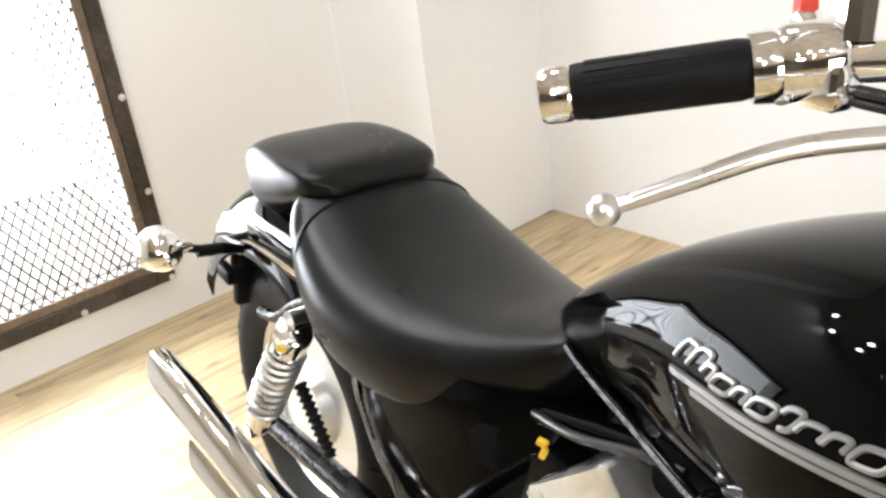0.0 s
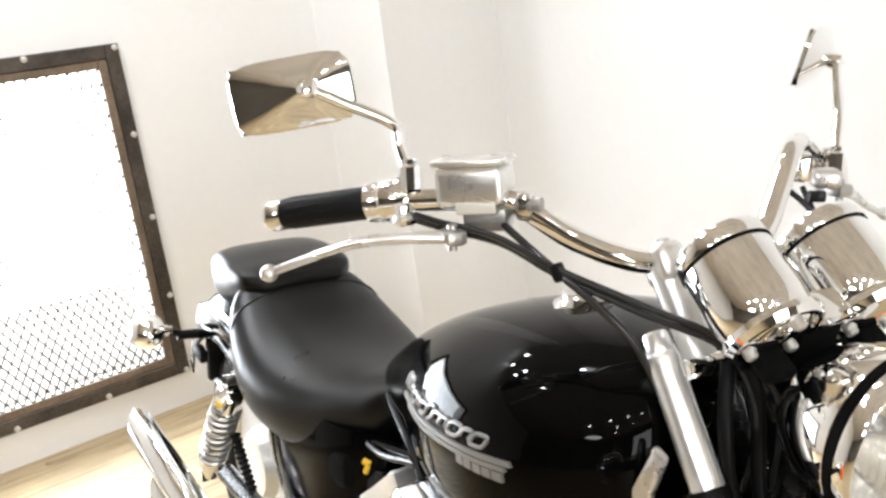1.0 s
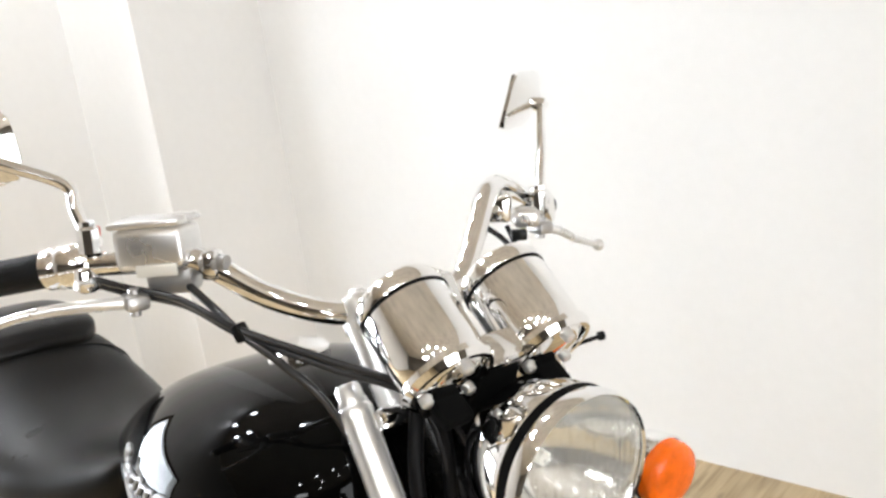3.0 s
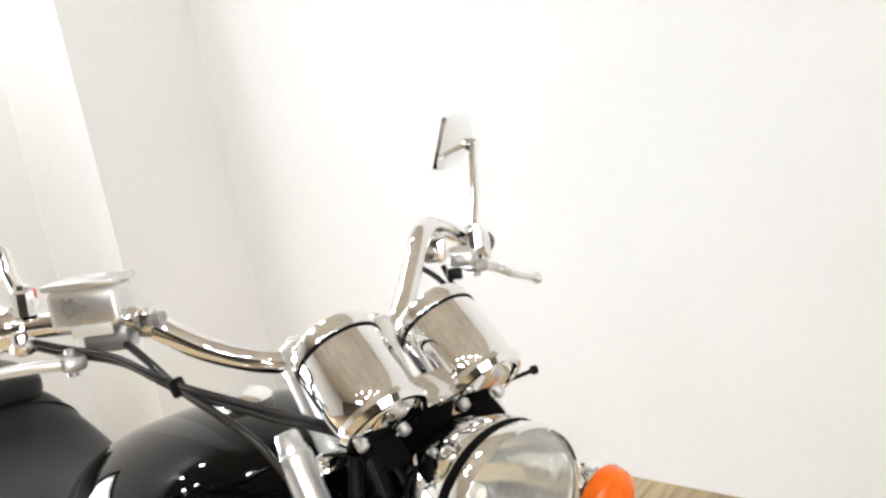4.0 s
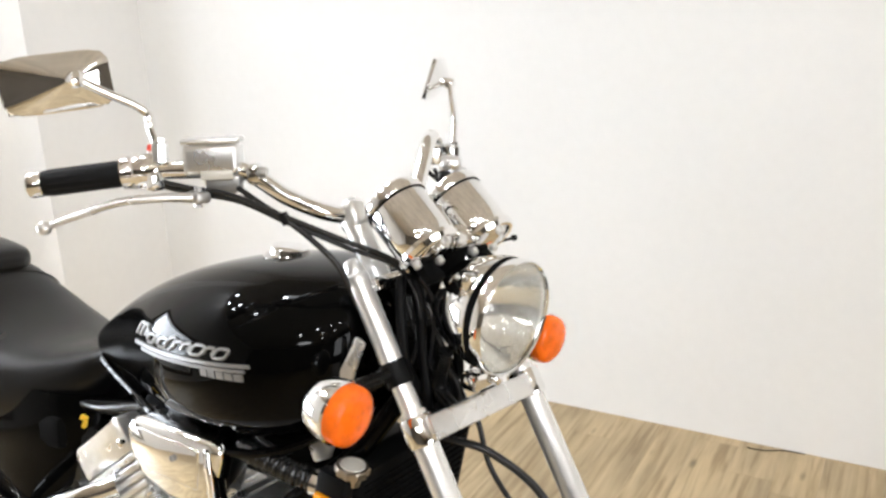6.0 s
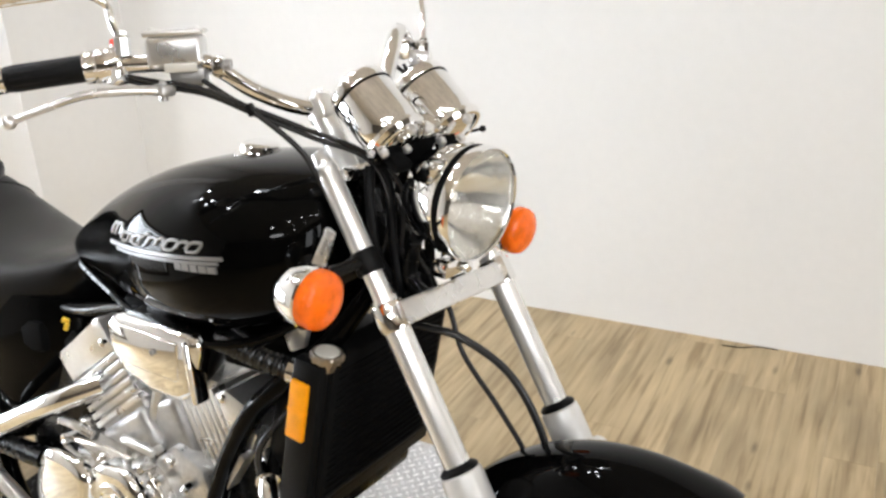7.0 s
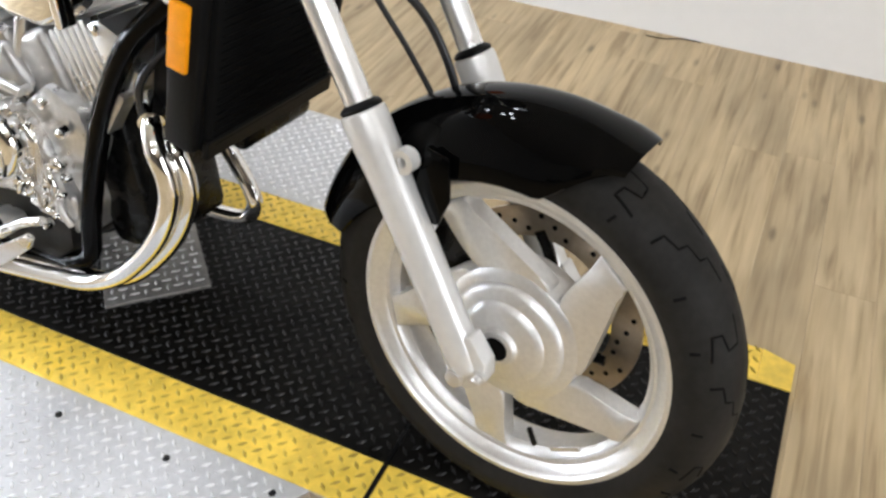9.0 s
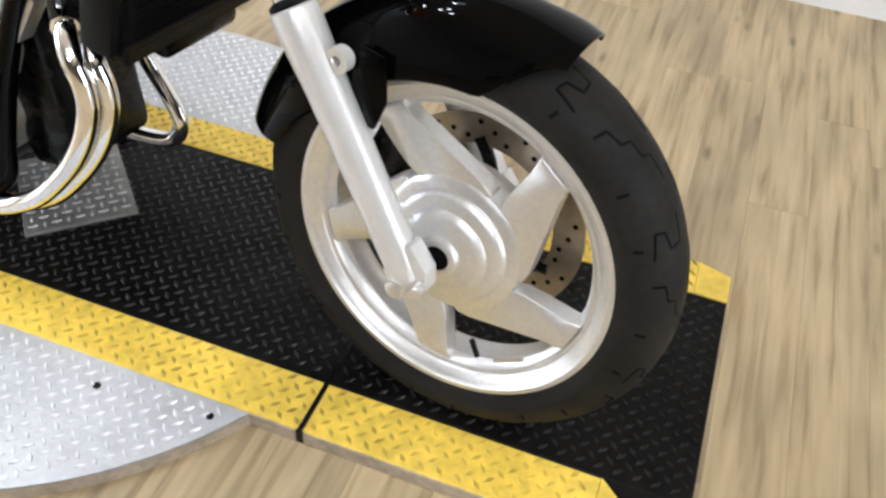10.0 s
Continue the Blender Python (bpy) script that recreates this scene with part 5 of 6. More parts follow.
# rear brake master cylinder boot and passenger footrest
bm = bmesh.new()
tube(bm, [Vector((-1.570, -0.172, 0.510)) + Vector((0.085, 0.0, -0.095)) * (k / 72) for k in range(73)], lambda t: 0.0100 + 0.0022 * math.sin(t * 2 * math.pi * 11), 12, False)
part("rubber_boot", bm, GRIPRUB, None, "black ribbed rubber boot")
bm = bmesh.new()
tube(bm, [(-1.45, -0.16, 0.30), (-1.50, -0.21, 0.30), (-1.53, -0.235, 0.30)], 0.010, 10)
block(bm, (0.09, 0.022, 0.022), pose(-1.55, -0.235, 0.302), 0.007)
part("pillion_footrest", bm, ALU, None, "aluminium pillion footrest")

# side covers: one bowed panel on each side, leaning forward at the rear edge
for side in (-1, 1):
    bm = bmesh.new()
    skins = []
    for inset in (0.0, 0.004):
        rows = []
        for k in range(19):
            v = k / 18
            z = 0.665 - 0.325 * v
            rear = -1.490 - 0.022 * math.sin(math.pi * min(1, v * 1.3)) + 0.62 * max(0.0, 0.53 - z)
            front = -1.070 - 0.16 * v * v
            row = []
            for i in range(25):
                u = i / 24
                y = 0.156 - 0.050 * abs(2 * u - 1) ** 3.4 - 0.020 * abs(2 * v - 0.9) ** 3 - 0.022 * u * u - inset
                row.append(bm.verts.new((rear + (front - rear) * u, side * y, z)))
            rows.append(row)
        for ra, rb in zip(rows, rows[1:]):
            for i in range(24):
                bm.faces.new((ra[i], ra[i + 1], rb[i + 1], rb[i]))
        skins.append(rows[0][:-1] + [row[-1] for row in rows[:-1]] + rows[-1][:0:-1] + [row[0] for row in rows[:0:-1]])
    bridge(bm, skins[0], skins[1])
    part("side_cover", bm, COVERBLACK, None, "gloss black side cover", angle=55)

# filler block added to cover bright reflections below the seat
bm = bmesh.new()
block(bm, (0.42, 0.270, 0.070), pose(-1.335, 0, 0.585, 0, -2), 0.02, 2)
part("under_seat_tray", bm, MATTBLACK, None, "matt black filler block under the seat")

# frame
bm = bmesh.new()
for side in (-1, 1):
    y = 0.132 * side
    tube(bm, [(-0.40, 0.05 * side, 0.83), (-0.455, 0.105 * side, 0.73), (-0.518, 0.122 * side, 0.667), (-0.592, y, 0.59), (-0.656, y, 0.48), (-0.697, y, 0.37), (-0.729, y, 0.25), (-0.748, y, 0.17), (-0.83, y * 0.95, 0.125), (-0.95, y * 0.95, 0.115), (-1.20, y * 0.95, 0.13), (-1.30, y * 0.95, 0.25), (-1.32, y * 0.95, 0.45), (-1.40, y * 0.95, 0.60)], 0.0172, 16)
    tube(bm, [(-0.43, 0.045 * side, 0.86), (-0.60, 0.065 * side, 0.735), (-0.85, 0.070 * side, 0.690), (-1.15, 0.085 * side, 0.64), (-1.50, 0.12 * side, 0.66), (-1.75, 0.115 * side, 0.675)], 0.016, 14)
part("frame", bm, PAINT, None, "gloss black tubular frame")
bm = bmesh.new()
block(bm, (0.012, 0.030, 0.085), pose(-0.640, -0.120, 0.470, 0, 32), 0.003)
part("engine_mount", bm, CAST, None, "bare aluminium engine mount")
# plain black block added where the gap behind the down tubes reads dark
bm = bmesh.new()
block(bm, (0.10, 0.19, 0.30), pose(-0.705, 0, 0.340, 0, -10), 0.02)
part("engine_front", bm, SATIN, None, "black block filling the gap behind the down tubes")
# added block that hides the floor and keeps the space behind the engine dark
bm = bmesh.new()
block(bm, (0.20, 0.20, 0.36), pose(-1.150, 0, 0.440, 0, 8), 0.03)
part("battery_box", bm, SATIN, None, "black block filling the gap behind the engine")
# black mass added for the dark space between radiator and frame tubes
bm = bmesh.new()
block(bm, (0.085, 0.22, 0.22), pose(-0.535, 0, 0.585, 0, 10), 0.02)
part("fan_shroud", bm, PLASTIC, None, "black block filling the space behind the radiator")
# neck covers beside the steering head
for side in (-1, 1):
    bm = bmesh.new()
    prism(bm, [(-0.440, 0.912), (-0.424, 0.904), (-0.456, 0.820), (-0.484, 0.722), (-0.513, 0.708), (-0.526, 0.738), (-0.490, 0.800), (-0.463, 0.860)], 0.116 * side, 0.126 * side, 0.004)
    part("neck_cover", bm, ALU, None, "brushed silver neck cover")

# engine: crankcase, two banks of finned cylinders, covers
bm = bmesh.new()
secs = []
for y, k in ((-0.125, 0.86), (-0.105, 0.96), (0.150, 0.96), (0.165, 0.9)):
    c = Vector((-0.915, y, 0.340))
    o = [(-0.20, -0.11), (-0.13, -0.165), (0.06, -0.165), (0.125, -0.10), (0.145, 0.0), (0.13, 0.075), (0.07, 0.105), (-0.09, 0.105), (-0.19, 0.06)]
    secs.append([c + Vector((x * k, 0, z * k)) for x, z in o])
loft(bm, secs)
engine = part("crankcase", bm, DARKCAST, None, "near-black shaded cast crankcase")
# block added to fill the dark clutter below the engine covers
bm = bmesh.new()
prism(bm, [(-1.100, 0.170), (-1.075, 0.275), (-0.960, 0.262), (-0.845, 0.285), (-0.770, 0.240), (-0.775, 0.175), (-0.820, 0.135), (-1.050, 0.125)], -0.142, 0.120, 0.012, 2)
part("sump", bm, DARKCAST, engine, "near-black oil sump in the shaded underside")


def bank(base, d, name, hw, pitch, head_outline, bolts):
    """A cylinder bank: fins stacked along d, the head above them."""
    base, d = Vector(base), Vector((d[0], 0, d[1])).normalized()
    n = Vector((d.z, 0, -d.x))
    turn = Matrix((( n.x, 0, d.x, 0), (0, 1, 0, 0), (n.z, 0, d.z, 0), (0, 0, 0, 1)))

    def at(s, q=0.0, y=0.0):
        return Matrix.Translation(base + d * s + n * q + Vector((0, y, 0))) @ turn
    bm = bmesh.new()
    block(bm, (0.150 if pitch > 0.0155 else 0.122, 2 * hw - 0.010, 0.13), at(0.035), 0.010, 3)
    cyl = part(name, bm, CAST, None, "finned aluminium cylinder bank")
    bm = bmesh.new()
    block(bm, (0.150, 2 * hw + 0.016, 0.085), at(-0.036), 0.016, 3)
    part("cylinder_base", bm, CAST, cyl)
    for k in range(6):
        bm = bmesh.new()
        block(bm, (0.160 if pitch > 0.0155 else 0.132, 2 * hw, pitch * 0.70), at(0.02 + pitch * k), 0.0022, 2)
        part("fin", bm, ALU, cyl)
    top = 0.02 + pitch * 5 + 0.009
    bm = bmesh.new()
    prism(bm, head_outline, -hw, hw, 0.0025, 2)
    bmesh.ops.transform(bm, matrix=at(top), verts=bm.verts[:])
    head = part("cylinder_head", bm, ALU, cyl, "polished cylinder head cover")
    for q in bolts:
        bm = bmesh.new()
        lathe(bm, (at(top + 0.020, q, -hw + 0.002)).translation, (0, -1, 0), [(0, 0.0085), (0.010, 0.0085), (0.012, 0.006), (0.012, 0)], 12)
        part("cover_bolt", bm, CHROME, head)
    return cyl


bank((-0.762, 0, 0.492), (0.905, 0.425), "front_cylinder_bank", 0.113, 0.0148,
     [(-0.058, 0.0), (0.052, 0.0), (0.050, 0.030), (0.026, 0.060), (0.004, 0.052), (-0.010, 0.058), (-0.020, 0.064), (-0.058, 0.028)], (-0.046,))
bank((-0.914, 0, 0.482), (-0.594, 0.804), "rear_cylinder_bank", 0.130, 0.0168,
     [(-0.080, 0.0), (0.080, 0.0), (0.080, 0.060), (0.070, 0.066), (0.056, 0.060), (-0.070, 0.060), (-0.082, 0.052)], (0.068,))
# air cleaner cover in the vee
AC = [(-0.622, 0.716), (-0.632, 0.733), (-0.815, 0.732), (-0.836, 0.712), (-0.828, 0.668), (-0.797, 0.632), (-0.740, 0.614), (-0.672, 0.612), (-0.648, 0.630)]
bm = bmesh.new()
prism(bm, AC, -0.205, -0.125, 0.016, 3)
air = part("air_cleaner_cover", bm, CHROME, None, "chrome air cleaner side cover")
bm = bmesh.new()
prism(bm, [(-0.662, 0.716), (-0.800, 0.720), (-0.816, 0.700), (-0.808, 0.668), (-0.784, 0.655), (-0.668, 0.652)], -0.2085, -0.201, 0.0035, 3)
part("cover_inset", bm, CHROME, air, "raised inset panel")
bm = bmesh.new()
block(bm, (0.013, 0.030, 0.100), pose(-0.641, -0.194, 0.672, 0, -8), 0.005)
part("cover_clip", bm, CHROME, air)
bm = bmesh.new()
lathe(bm, (-0.715, -0.2095, 0.692), (0, -1, 0), [(0, 0.005), (0.003, 0.005), (0.004, 0)], 10)
part("cover_screw", bm, BADGEMAT, air)
# air box, drawn out forward as filler to keep the gap under the tank dark
bm = bmesh.new()
block(bm, (0.40, 0.20, 0.080), pose(-0.73, 0, 0.675), 0.02)
part("air_box", bm, MATTBLACK, None, "black air box")
# clutch and alternator covers on the right


def inward(pts, k):
    mx, mz = sum(p[0] for p in pts) / len(pts), sum(p[1] for p in pts) / len(pts)
    return [(mx + (x - mx) * k, mz + (z - mz) * k) for x, z in pts]


def smooth_loop(pts, n=5):
    """A closed smooth outline through the points."""
    out = []
    for i in range(len(pts)):
        p0, p1, p2, p3 = (Vector((*pts[(i + j) % len(pts)], 0)) for j in (-1, 0, 1, 2))
        for k in range(n):
            t = k / n
            q = 0.5 * ((2 * p1) + (p2 - p0) * t + (2 * p0 - 5 * p1 + 4 * p2 - p3) * t * t + (3 * p1 - p0 - 3 * p2 + p3) * t ** 3)
            out.append((q.x, q.y))
    return out


def domed_cover(bm, outline, y0, y1, rim=0.90):
    """A cast cover: an upright flank, a rounded shoulder and a nearly flat face."""
    loop = smooth_loop(outline)
    secs = []
    for k, f in ((1.0, 0.0), (1.0, 0.62), (0.985, 0.78), (0.955, 0.90), (rim, 0.97), (rim - 0.25, 1.0), (0.02, 1.02)):
        secs.append([Vector((x, y0 + (y1 - y0) * f, z)) for x, z in inward(loop, k)])
    loft(bm, secs)


CLUTCH = [(-1.083, 0.336), (-1.058, 0.404), (-1.030, 0.430), (-0.975, 0.428), (-0.938, 0.412), (-0.926, 0.376), (-0.943, 0.291), (-1.004, 0.264), (-1.072, 0.280)]
TIMING = [(-0.930, 0.300), (-0.935, 0.360), (-0.918, 0.424), (-0.870, 0.438), (-0.826, 0.432), (-0.800, 0.393), (-0.806, 0.352), (-0.842, 0.314)]
bm = bmesh.new()
domed_cover(bm, CLUTCH, -0.140, -0.210)
clutch = part("clutch_cover", bm, CHROME, None, "chrome clutch cover", angle=60)
bm = bmesh.new()
domed_cover(bm, TIMING, -0.140, -0.200)
ring_cover = part("timing_cover", bm, CHROME, None, "chrome round timing cover", angle=60)
bm = bmesh.new()
lathe(bm, Vector((-0.866, -0.196, 0.362)), (0, -1, 0), [(0, 0.046), (0.006, 0.045), (0.008, 0.042), (0.007, 0.034), (0.004, 0.032), (0.004, 0.028), (0.008, 0.026), (0.009, 0.016), (0.005, 0.014), (0.005, 0.009), (0.009, 0.007), (0.009, 0.0)], 40)
part("inspection_plug", bm, CHROME, ring_cover, "round screwed plug")
bm = bmesh.new()
prism(bm, [(-1.098, 0.33), (-1.085, 0.395), (-1.040, 0.436), (-0.953, 0.446), (-0.858, 0.440), (-0.81, 0.425), (-0.785, 0.39), (-0.79, 0.31), (-0.85, 0.275), (-0.97, 0.245), (-1.07, 0.262)], -0.166, -0.066, 0.010, 3)
part("engine_side_case", bm, SIDECASE, engine, "polished side case")
bm = bmesh.new()
prism(bm, [(-0.835, 0.432), (-0.775, 0.480), (-0.712, 0.452), (-0.690, 0.40), (-0.715, 0.345), (-0.765, 0.325), (-0.812, 0.360)], -0.138, 0.10, 0.010, 2)
part("front_case", bm, BRIGHTCAST, engine, "bright front engine casting")
bm = bmesh.new()
prism(bm, [(-0.800, 0.362), (-0.735, 0.345), (-0.716, 0.275), (-0.742, 0.212), (-0.800, 0.198), (-0.845, 0.255)], -0.132, 0.10, 0.008, 2)
part("pump_case", bm, BRIGHTCAST, engine, "bright water pump casting")
bm = bmesh.new()
prism(bm, [(-0.905, 0.448), (-0.870, 0.500), (-0.815, 0.515), (-0.775, 0.478), (-0.835, 0.435)], -0.110, 0.10, 0.008, 2)
part("vee_case", bm, BRIGHTCAST, engine, "bright casting between the cylinders")
for outline, own in ((CLUTCH, clutch), (TIMING, ring_cover)):
    for x, z in inward(outline, 1.06)[::2]:
        bm = bmesh.new()
        lathe(bm, (x, -0.150, z), (0, -1, 0), [(0, 0.0085), (0.022, 0.0085), (0.024, 0.006), (0.024, 0.0)], 10)
        part("cover_bolt", bm, CHROME, own)
for pts, r in (([(-0.838, -0.150, 0.295), (-0.836, -0.160, 0.345), (-0.822, -0.165, 0.368), (-0.806, -0.160, 0.350), (-0.800, -0.152, 0.300)], 0.0085),
               ([(-0.786, -0.150, 0.345), (-0.772, -0.158, 0.318), (-0.768, -0.155, 0.275), (-0.790, -0.150, 0.250)], 0.0090),
               ([(-0.815, -0.155, 0.285), (-0.795, -0.165, 0.268), (-0.775, -0.155, 0.258)], 0.0075)):
    bm = bmesh.new()
    tube(bm, pts, r, 12)
    part("water_pipe", bm, CHROME, None, "short chrome water pipe")
for x, z, r in ((-0.822, 0.322, 0.020), (-0.788, 0.305, 0.016), (-0.765, 0.352, 0.014)):
    bm = bmesh.new()
    lathe(bm, (x, -0.138, z), (0.2, -1, 0), [(0, r), (0.016, r), (0.022, r * 0.7), (0.024, r * 0.5), (0.024, 0)], 20)
    part("water_pump_cover", bm, CHROME, None, "small chrome water pump cover")
rng = random.Random(4)
for k in range(30):
    bm = bmesh.new()
    p = Vector((-0.785 + rng.uniform(-0.06, 0.06), -0.134 - rng.uniform(0, 0.018), 0.34 + rng.uniform(-0.13, 0.13)))
    lathe(bm, p, (rng.uniform(-0.3, 0.3), -1, rng.uniform(-0.3, 0.3)), [(0, 0.008), (0.012, 0.008), (0.015, 0.005), (0.015, 0)], 8)
    part("engine_bolt", bm, CHROME if k % 2 else BOLTM, engine)
for pts, r in (([(-0.86, -0.10, 0.46), (-0.845, -0.115, 0.50), (-0.835, -0.11, 0.55), (-0.83, -0.10, 0.60)], 0.011), ([(-0.90, -0.14, 0.455), (-0.86, -0.165, 0.478), (-0.80, -0.16, 0.468)], 0.008), ([(-0.96, -0.16, 0.455), (-1.00, -0.17, 0.47), (-1.05, -0.16, 0.46)], 0.008)):
    bm = bmesh.new()
    tube(bm, pts, r, 10)
    part("coolant_pipe", bm, ALU, None, "")
# bosses and breather stubs on top of the side case
for x, y, r, h in ((-1.035, -0.118, 0.012, 0.014), (-0.985, -0.086, 0.014, 0.012), (-0.930, -0.112, 0.011, 0.016), (-0.885, -0.084, 0.013, 0.020), (-0.842, -0.120, 0.010, 0.014)):
    bm = bmesh.new()
    lathe(bm, (x, y, 0.438), (0.05, -0.1, 1), [(0, r * 1.3), (h * 0.5, r), (h * 0.85, r), (h, r * 0.75), (h, 0.0)], 14)
    part("case_boss", bm, SIDECASE, engine)
# rear exhaust outlet, footrest and brake pedal
bm = bmesh.new()
tube(bm, [(-0.955, -0.13, 0.545), (-1.02, -0.180, 0.515), (-1.12, -0.193, 0.462), (-1.205, -0.205, 0.412), (-1.255, -0.214, 0.355), (-1.245, -0.224, 0.290), (-1.19, -0.228, 0.250), (-1.13, -0.226, 0.236)], 0.021, 16)
part("rear_exhaust_pipe", bm, CHROME, None, "chrome rear exhaust pipe")
bm = bmesh.new()
block(bm, (0.034, 0.110, 0.026), pose(-0.872, -0.256, 0.233, 0, 6, -6), 0.009, 3)
part("rider_footrest", bm, GRIPRUB, None, "black rubber rider footrest")
bm = bmesh.new()
block(bm, (0.05, 0.060, 0.03), pose(-0.885, -0.180, 0.214), 0.008)
prism(bm, [(-0.846, 0.225), (-0.785, 0.247), (-0.716, 0.300), (-0.702, 0.296), (-0.716, 0.272), (-0.786, 0.214)], -0.268, -0.256, 0.003)
tube(bm, [(-0.93, -0.235, 0.195), (-0.86, -0.245, 0.228), (-0.800, -0.242, 0.263), (-0.745, -0.242, 0.298), (-0.700, -0.242, 0.318)], 0.0072, 10)
part("brake_pedal", bm, ALU, None, "aluminium brake pedal")

# front exhaust pipes: a pair bending round on this side, one that dips lower on the other
HEADER = {-1: [(-0.590, 0.100, 0.500), (-0.552, 0.146, 0.488), (-0.531, 0.166, 0.462), (-0.516, 0.166, 0.422), (-0.516, 0.166, 0.381), (-0.539, 0.166, 0.320), (-0.581, 0.166, 0.258),
               (-0.644, 0.166, 0.192), (-0.716, 0.168, 0.150), (-0.787, 0.172, 0.133), (-0.885, 0.186, 0.124), (-1.02, 0.222, 0.128)],
          1: [(-0.735, 0.100, 0.420), (-0.705, 0.135, 0.345), (-0.672, 0.152, 0.270), (-0.634, 0.154, 0.212), (-0.622, 0.154, 0.172), (-0.652, 0.154, 0.134), (-0.750, 0.160, 0.118), (-0.885, 0.186, 0.120), (-1.02, 0.222, 0.128)]}
for side in (-1, 1):
    for dx, dy, low in ((0.0, 0.0, 0.0), (0.007, -0.031, 0.010))[:2 if side < 0 else 1]:
        path = HEADER[side]
        pts = [Vector((x + dx, (y + dy * min(1, (y - 0.09) / 0.05)) * side, z - low)) for x, y, z in path]
        bm = bmesh.new()
        tube(bm, pts, 0.0154, 18)
        pipe = part("exhaust_pipe", bm, CHROME, None, "chrome exhaust header pipe")
        bm = bmesh.new()
        lathe(bm, pts[1], pts[0] - pts[1], [(0, 0.0150), (0, 0.0195), (0.008, 0.0195), (0.010, 0.0150)], 18)
        part("pipe_collar", bm, CHROME, pipe)
# polished pump casting with its plugs, and the foot brake
bm = bmesh.new()
prism(bm, [(-0.858, 0.372), (-0.785, 0.395), (-0.770, 0.345), (-0.738, 0.292), (-0.738, 0.255), (-0.775, 0.232), (-0.862, 0.262)], -0.152, -0.118, 0.010, 3)
part("pump_plate", bm, BRIGHTCAST, engine, "bright ribbed pump casting")
for x, z, r, h in ((-0.824, 0.352, 0.024, 0.020), (-0.828, 0.300, 0.021, 0.026), (-0.786, 0.282, 0.014, 0.018), (-0.768, 0.262, 0.010, 0.016), (-0.758, 0.300, 0.009, 0.014)):
    bm = bmesh.new()
    lathe(bm, (x, -0.150, z), (0.1, -1, 0.15), [(0, r), (h * 0.7, r), (h * 0.9, r * 0.9), (h, r * 0.7), (h * 0.9, r * 0.5), (h * 0.9, 0.0)], 22)
    part("pump_plug", bm, CHROME, engine)
    bm = bmesh.new()
    block(bm, (r * 0.35, 0.006, r * 1.3), pose(x, -0.152 - h, z, 0, 15), 0.002, 1)
    part("plug_rib", bm, CHROME, engine)
for pts, r in (([(-1.225, -0.206, 0.326), (-1.124, -0.203, 0.270), (-1.050, -0.201, 0.229), (-0.965, -0.199, 0.182)], 0.0145), ([(-0.775, -0.152, 0.300), (-0.752, -0.165, 0.276), (-0.742, -0.160, 0.250)], 0.0065)):
    bm = bmesh.new()
    tube(bm, pts, r, 12)
    part("brake_cylinder", bm, ALU, None, "silver rear brake cylinder")
# radiator
RT, RB = Vector((-0.405, 0, 0.728)), Vector((-0.452, 0, 0.462))
rd = (RT - RB).normalized()
rn = Vector((rd.z, 0, -rd.x))
RM = Matrix(((rn.x, 0, rd.x, RB.x), (0, 1, 0, 0), (rn.z, 0, rd.z, RB.z), (0, 0, 0, 1)))
bm = bmesh.new()
block(bm, (0.044, 0.292, 0.262), RM @ Matrix.Translation((-0.026, 0, 0.135)), 0.008)
rad = part("radiator", bm, HOLE, None, "black radiator with a finned core")
for k in range(20):
    bm = bmesh.new()
    block(bm, (0.004, 0.27, 0.0016), RM @ Matrix.Translation((-0.002, 0, 0.022 + 0.0118 * k)))
    part("core_fin", bm, HOLE, rad, smooth=False)
bm = bmesh.new()
prism(bm, [(-0.01, 0.0), (0.0, 0.0), (0.0, 0.03), (-0.01, 0.03)], -0.15, 0.15, 0.002, 1)
for side in (-1, 1):
    bm2 = bmesh.new()
    block(bm2, (0.052, 0.026, 0.250), RM @ Matrix.Translation((-0.038, 0.156 * side, 0.136)), 0.008)
    shroud = part("radiator_shroud", bm2, PLASTIC, None, "black plastic radiator shroud")
    bm2 = bmesh.new()
    block(bm2, (0.032, 0.009, 0.095), RM @ Matrix.Translation((-0.042, 0.1715 * side, 0.181)), 0.003)
    refl = part("side_reflector", bm2, REFLECTOR, shroud, "rectangular amber side reflector")
    bm2 = bmesh.new()
    block(bm2, (0.033, 0.0100, 0.002), RM @ Matrix.Translation((-0.042, 0.1715 * side, 0.181)))
    part("reflector_rib", bm2, REFLECTOR, refl, smooth=False)
bmesh.ops.transform(bm, matrix=RM, verts=bm.verts[:])
part("radiator_lip", bm, PLASTIC, rad, smooth=False)
bm = bmesh.new()
block(bm, (0.07, 0.17, 0.030), pose(-0.490, 0.02, 0.455, 0, 10), 0.010)
part("horn_bracket", bm, SATIN, None, "")
CAPB = Vector((-0.430, -0.142, 0.722))
bm = bmesh.new()
prof = [(-0.012, 0.017), (0.002, 0.017), (0.002, 0.023), (0.011, 0.024), (0.014, 0.0225), (0.014, 0.0)]
lathe(bm, CAPB, rd, prof, 32)
for v in bm.verts:
    q = v.co - CAPB
    h = q.dot(rd)
    if 0.0005 < h < 0.0135:
        flat = q - rd * h
        a = math.atan2(flat.y, flat.x)
        v.co += flat.normalized() * (0.0016 * math.cos(10 * a))
cap = part("radiator_cap", bm, DISC, None, "knurled steel radiator cap")
bm = bmesh.new()
lathe(bm, CAPB + rd * 0.014, rd, [(0, 0.018), (0.0015, 0.0175), (0.002, 0.0)], 24)
part("cap_label", bm, WHITEPLATE, cap, "pale round label")
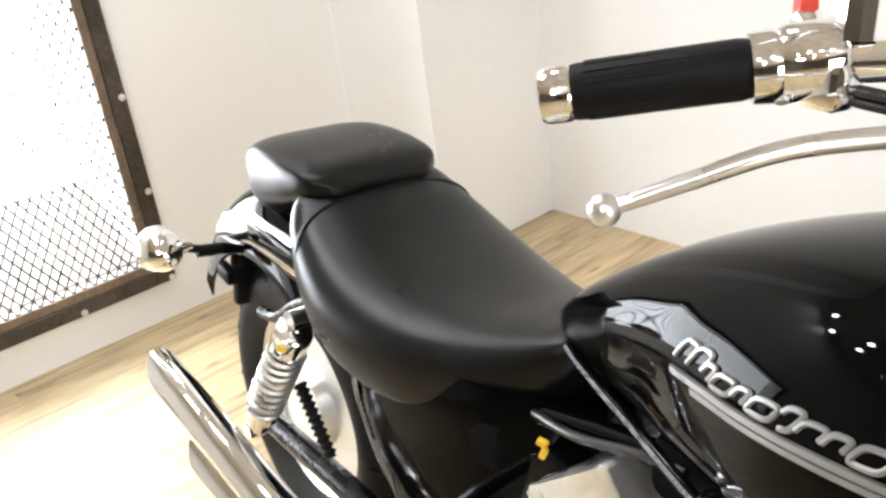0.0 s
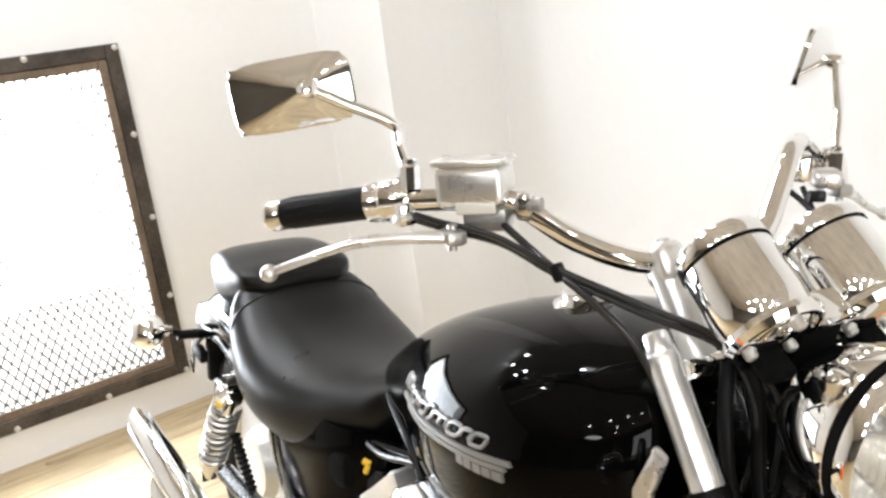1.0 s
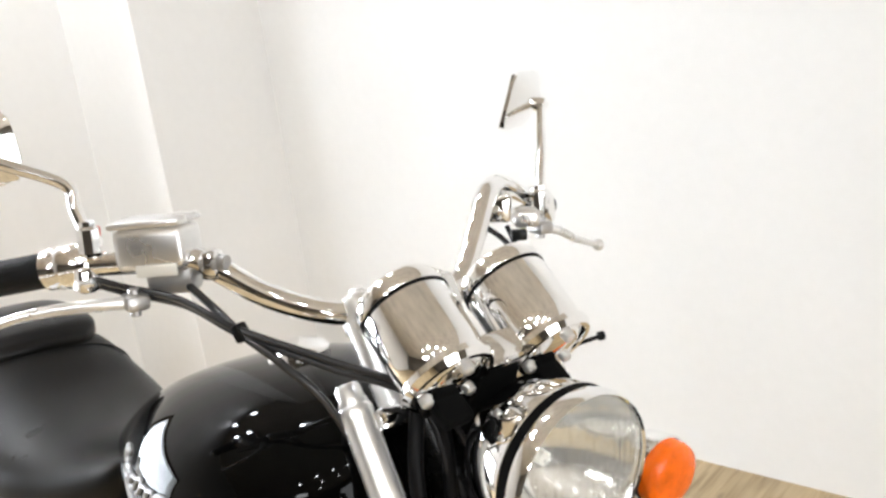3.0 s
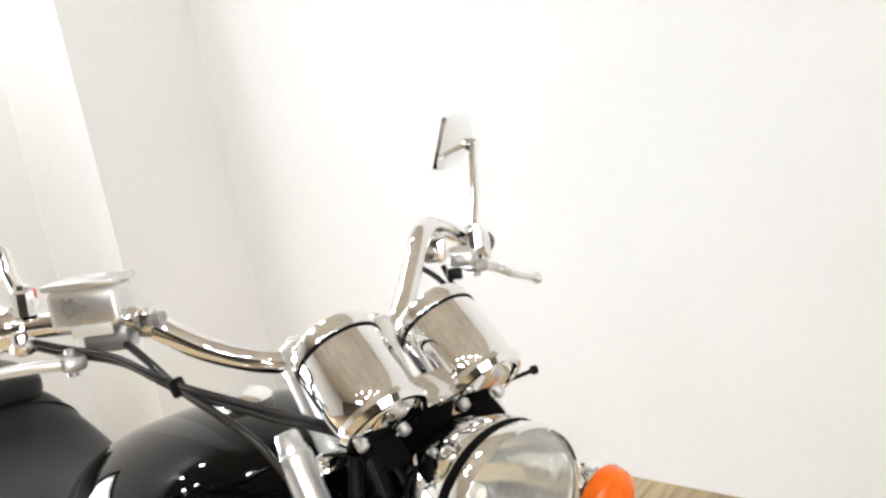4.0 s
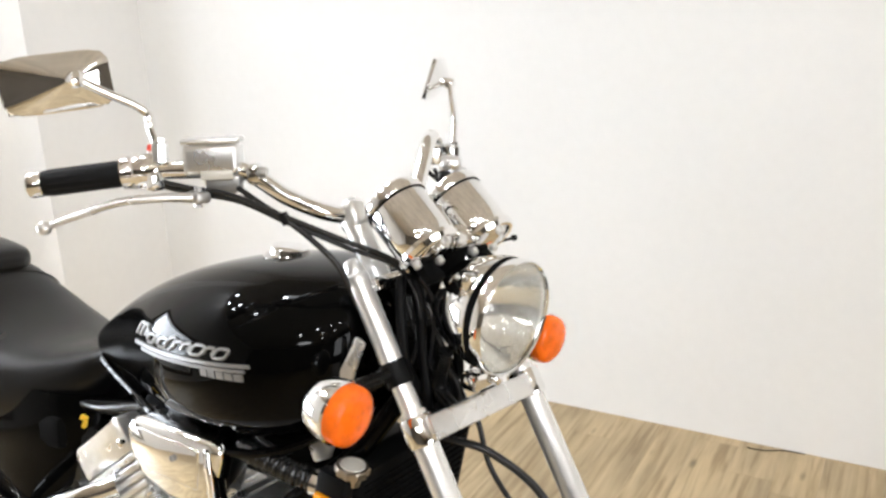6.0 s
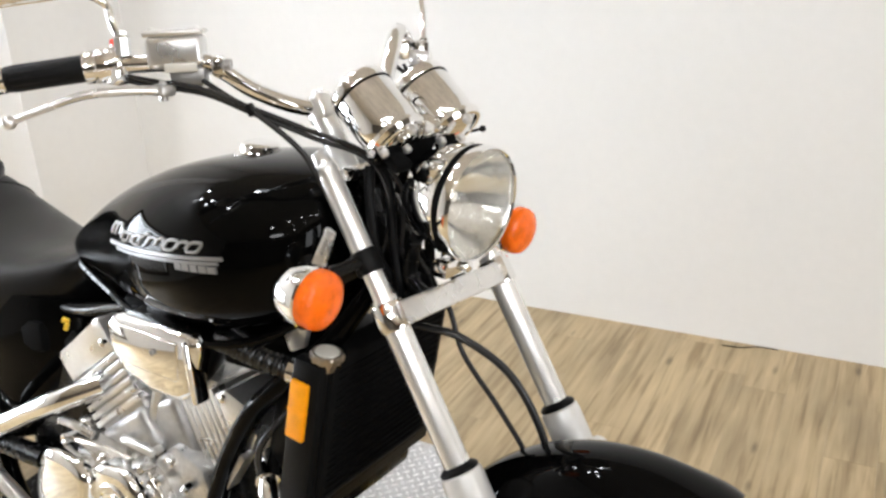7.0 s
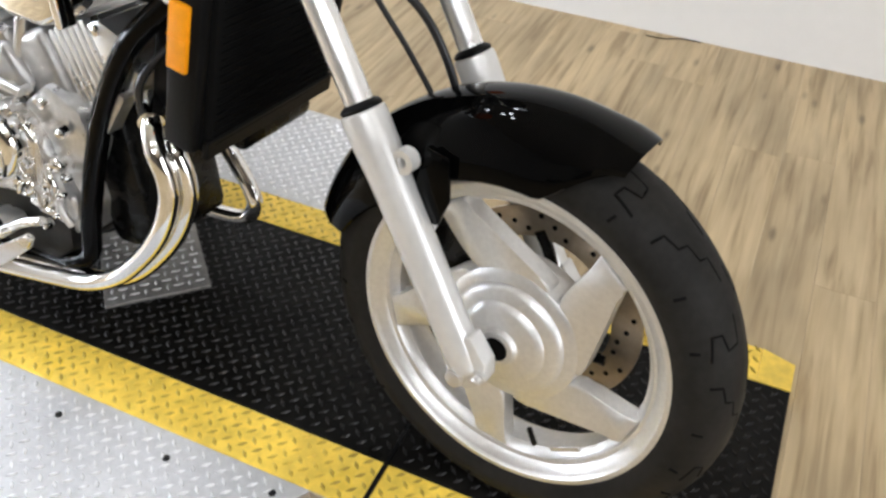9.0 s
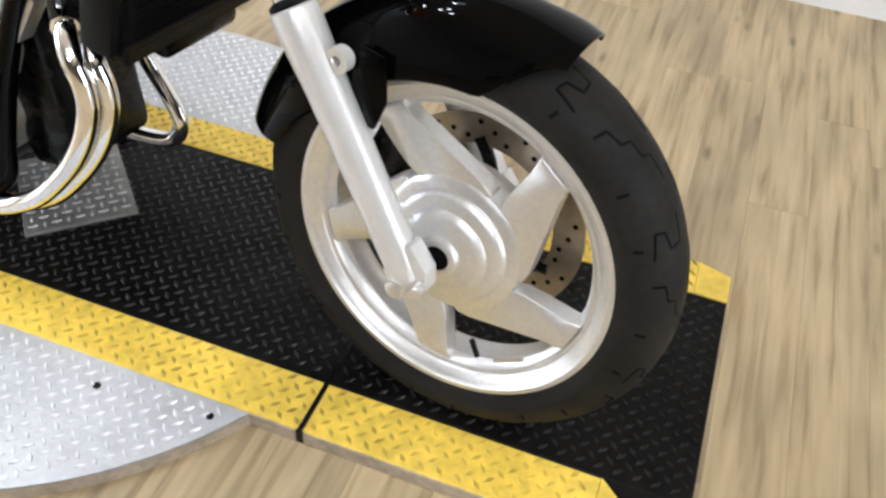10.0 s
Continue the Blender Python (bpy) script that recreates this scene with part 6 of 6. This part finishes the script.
bm = bmesh.new()
pts = spline([(-0.475, -0.150, 0.695), (-0.53, -0.158, 0.703), (-0.59, -0.158, 0.712), (-0.65, -0.150, 0.712)], 44)
tube(bm, pts, lambda t: 0.0160 + 0.0018 * math.sin(t * 2 * math.pi * 24), 14, False)
part("coolant_hose", bm, HOSE, None, "black corrugated coolant hose")
bm = bmesh.new()
lathe(bm, (-0.475, -0.150, 0.695), (-1, -0.1, 0.1), [(0, 0.0), (0, 0.018), (0.012, 0.019), (0.014, 0.0145)], 16)
part("hose_clamp", bm, CHROME, None, "")
# yellow connector by the carburettors, side stand, rocker of small cables
bm = bmesh.new()
block(bm, (0.014, 0.008, 0.009), pose(-1.06, -0.12, 0.640, 0, 20, 30), 0.002)
block(bm, (0.008, 0.008, 0.014), pose(-1.055, -0.123, 0.630, 0, 20, 30), 0.002)
part("yellow_connector", bm, YELTAG, None, "yellow plug connector")
bm = bmesh.new()
tube(bm, [(-0.90, 0.13, 0.13), (-0.88, 0.20, 0.07), (-0.86, 0.252, 0.038)], 0.013, 12)
block(bm, (0.07, 0.05, 0.010), pose(-0.86, 0.262, 0.0378, 6), 0.003)
part("side_stand", bm, SATIN, None, "black side stand")
for pts in ([(-1.10, -0.095, 0.65), (-1.02, -0.11, 0.665), (-0.93, -0.11, 0.69), (-0.87, -0.11, 0.70)], [(-0.62, -0.14, 0.735), (-0.55, -0.15, 0.725), (-0.50, -0.13, 0.76)], [(-0.52, -0.10, 0.62), (-0.56, -0.15, 0.55), (-0.57, -0.14, 0.47)]):
    cable(pts, 0.006, "wiring_loom", None, "black wiring loom", False)

# ---- ceiling lamps ----
for x, y in SPOTS + SHOP_SPOTS:
    t = tagged(new("track_spotlight"), "small round ceiling spotlight", "ceiling lamp", "ceiling spotlights")
    bm = bmesh.new()
    lathe(bm, (x, y, CEIL - 0.002), (0, 0, -1), [(0, 0.0), (0, 0.06), (0.09, 0.06), (0.09, 0.05), (0.02, 0.047), (0.02, 0.0)], 24)
    put(bm, "housing", SATIN, t)

# ---- floor planks ----
PW_, PL_ = 0.124, 1.22
long_plank = plank_mesh(PL_, PW_)
rng = random.Random(11)
cols = int((1.7 - (XA - 0.1)) / PW_)
for i in range(cols):
    off = rng.uniform(0, PL_)
    top = YC + 0.03
    cuts = [top] + [top - off - PL_ * j for j in range(6)]
    for a, b in zip(cuts, cuts[1:]):
        b = max(b, -1.95)
        if a - b < 0.012:
            continue
        ob = new("plank", long_plank if abs(a - b - PL_) < 1e-4 else plank_mesh(a - b, PW_))
        ob.parent = floor
        ob.location = (XA - 0.1 + PW_ * (i + 0.5), (a + b) / 2, -0.004)
bm = bmesh.new()
block(bm, (XE - XA, 4.54, 0.008), Matrix.Translation(((XE + XA) / 2, -4.222, -0.004)))
XR = XA - 0.1 + PW_ * cols + 0.001
block(bm, (XE - XR, 3.72, 0.008), Matrix.Translation(((XE + XR) / 2, -0.09, -0.004)))
put(bm, "plank_rest", PLANK, floor, smooth=False)
# a curl of black thread and a floor mark by the wall
bm = bmesh.new()
tube(bm, [(-0.165, 1.695, 0.0015), (-0.11, 1.70, 0.0015), (-0.06, 1.722, 0.0025), (0.0, 1.728, 0.0015)], 0.0018, 6)
tagged(put(bm, "thread", SATIN), "short black thread lying by the wall", "thread")
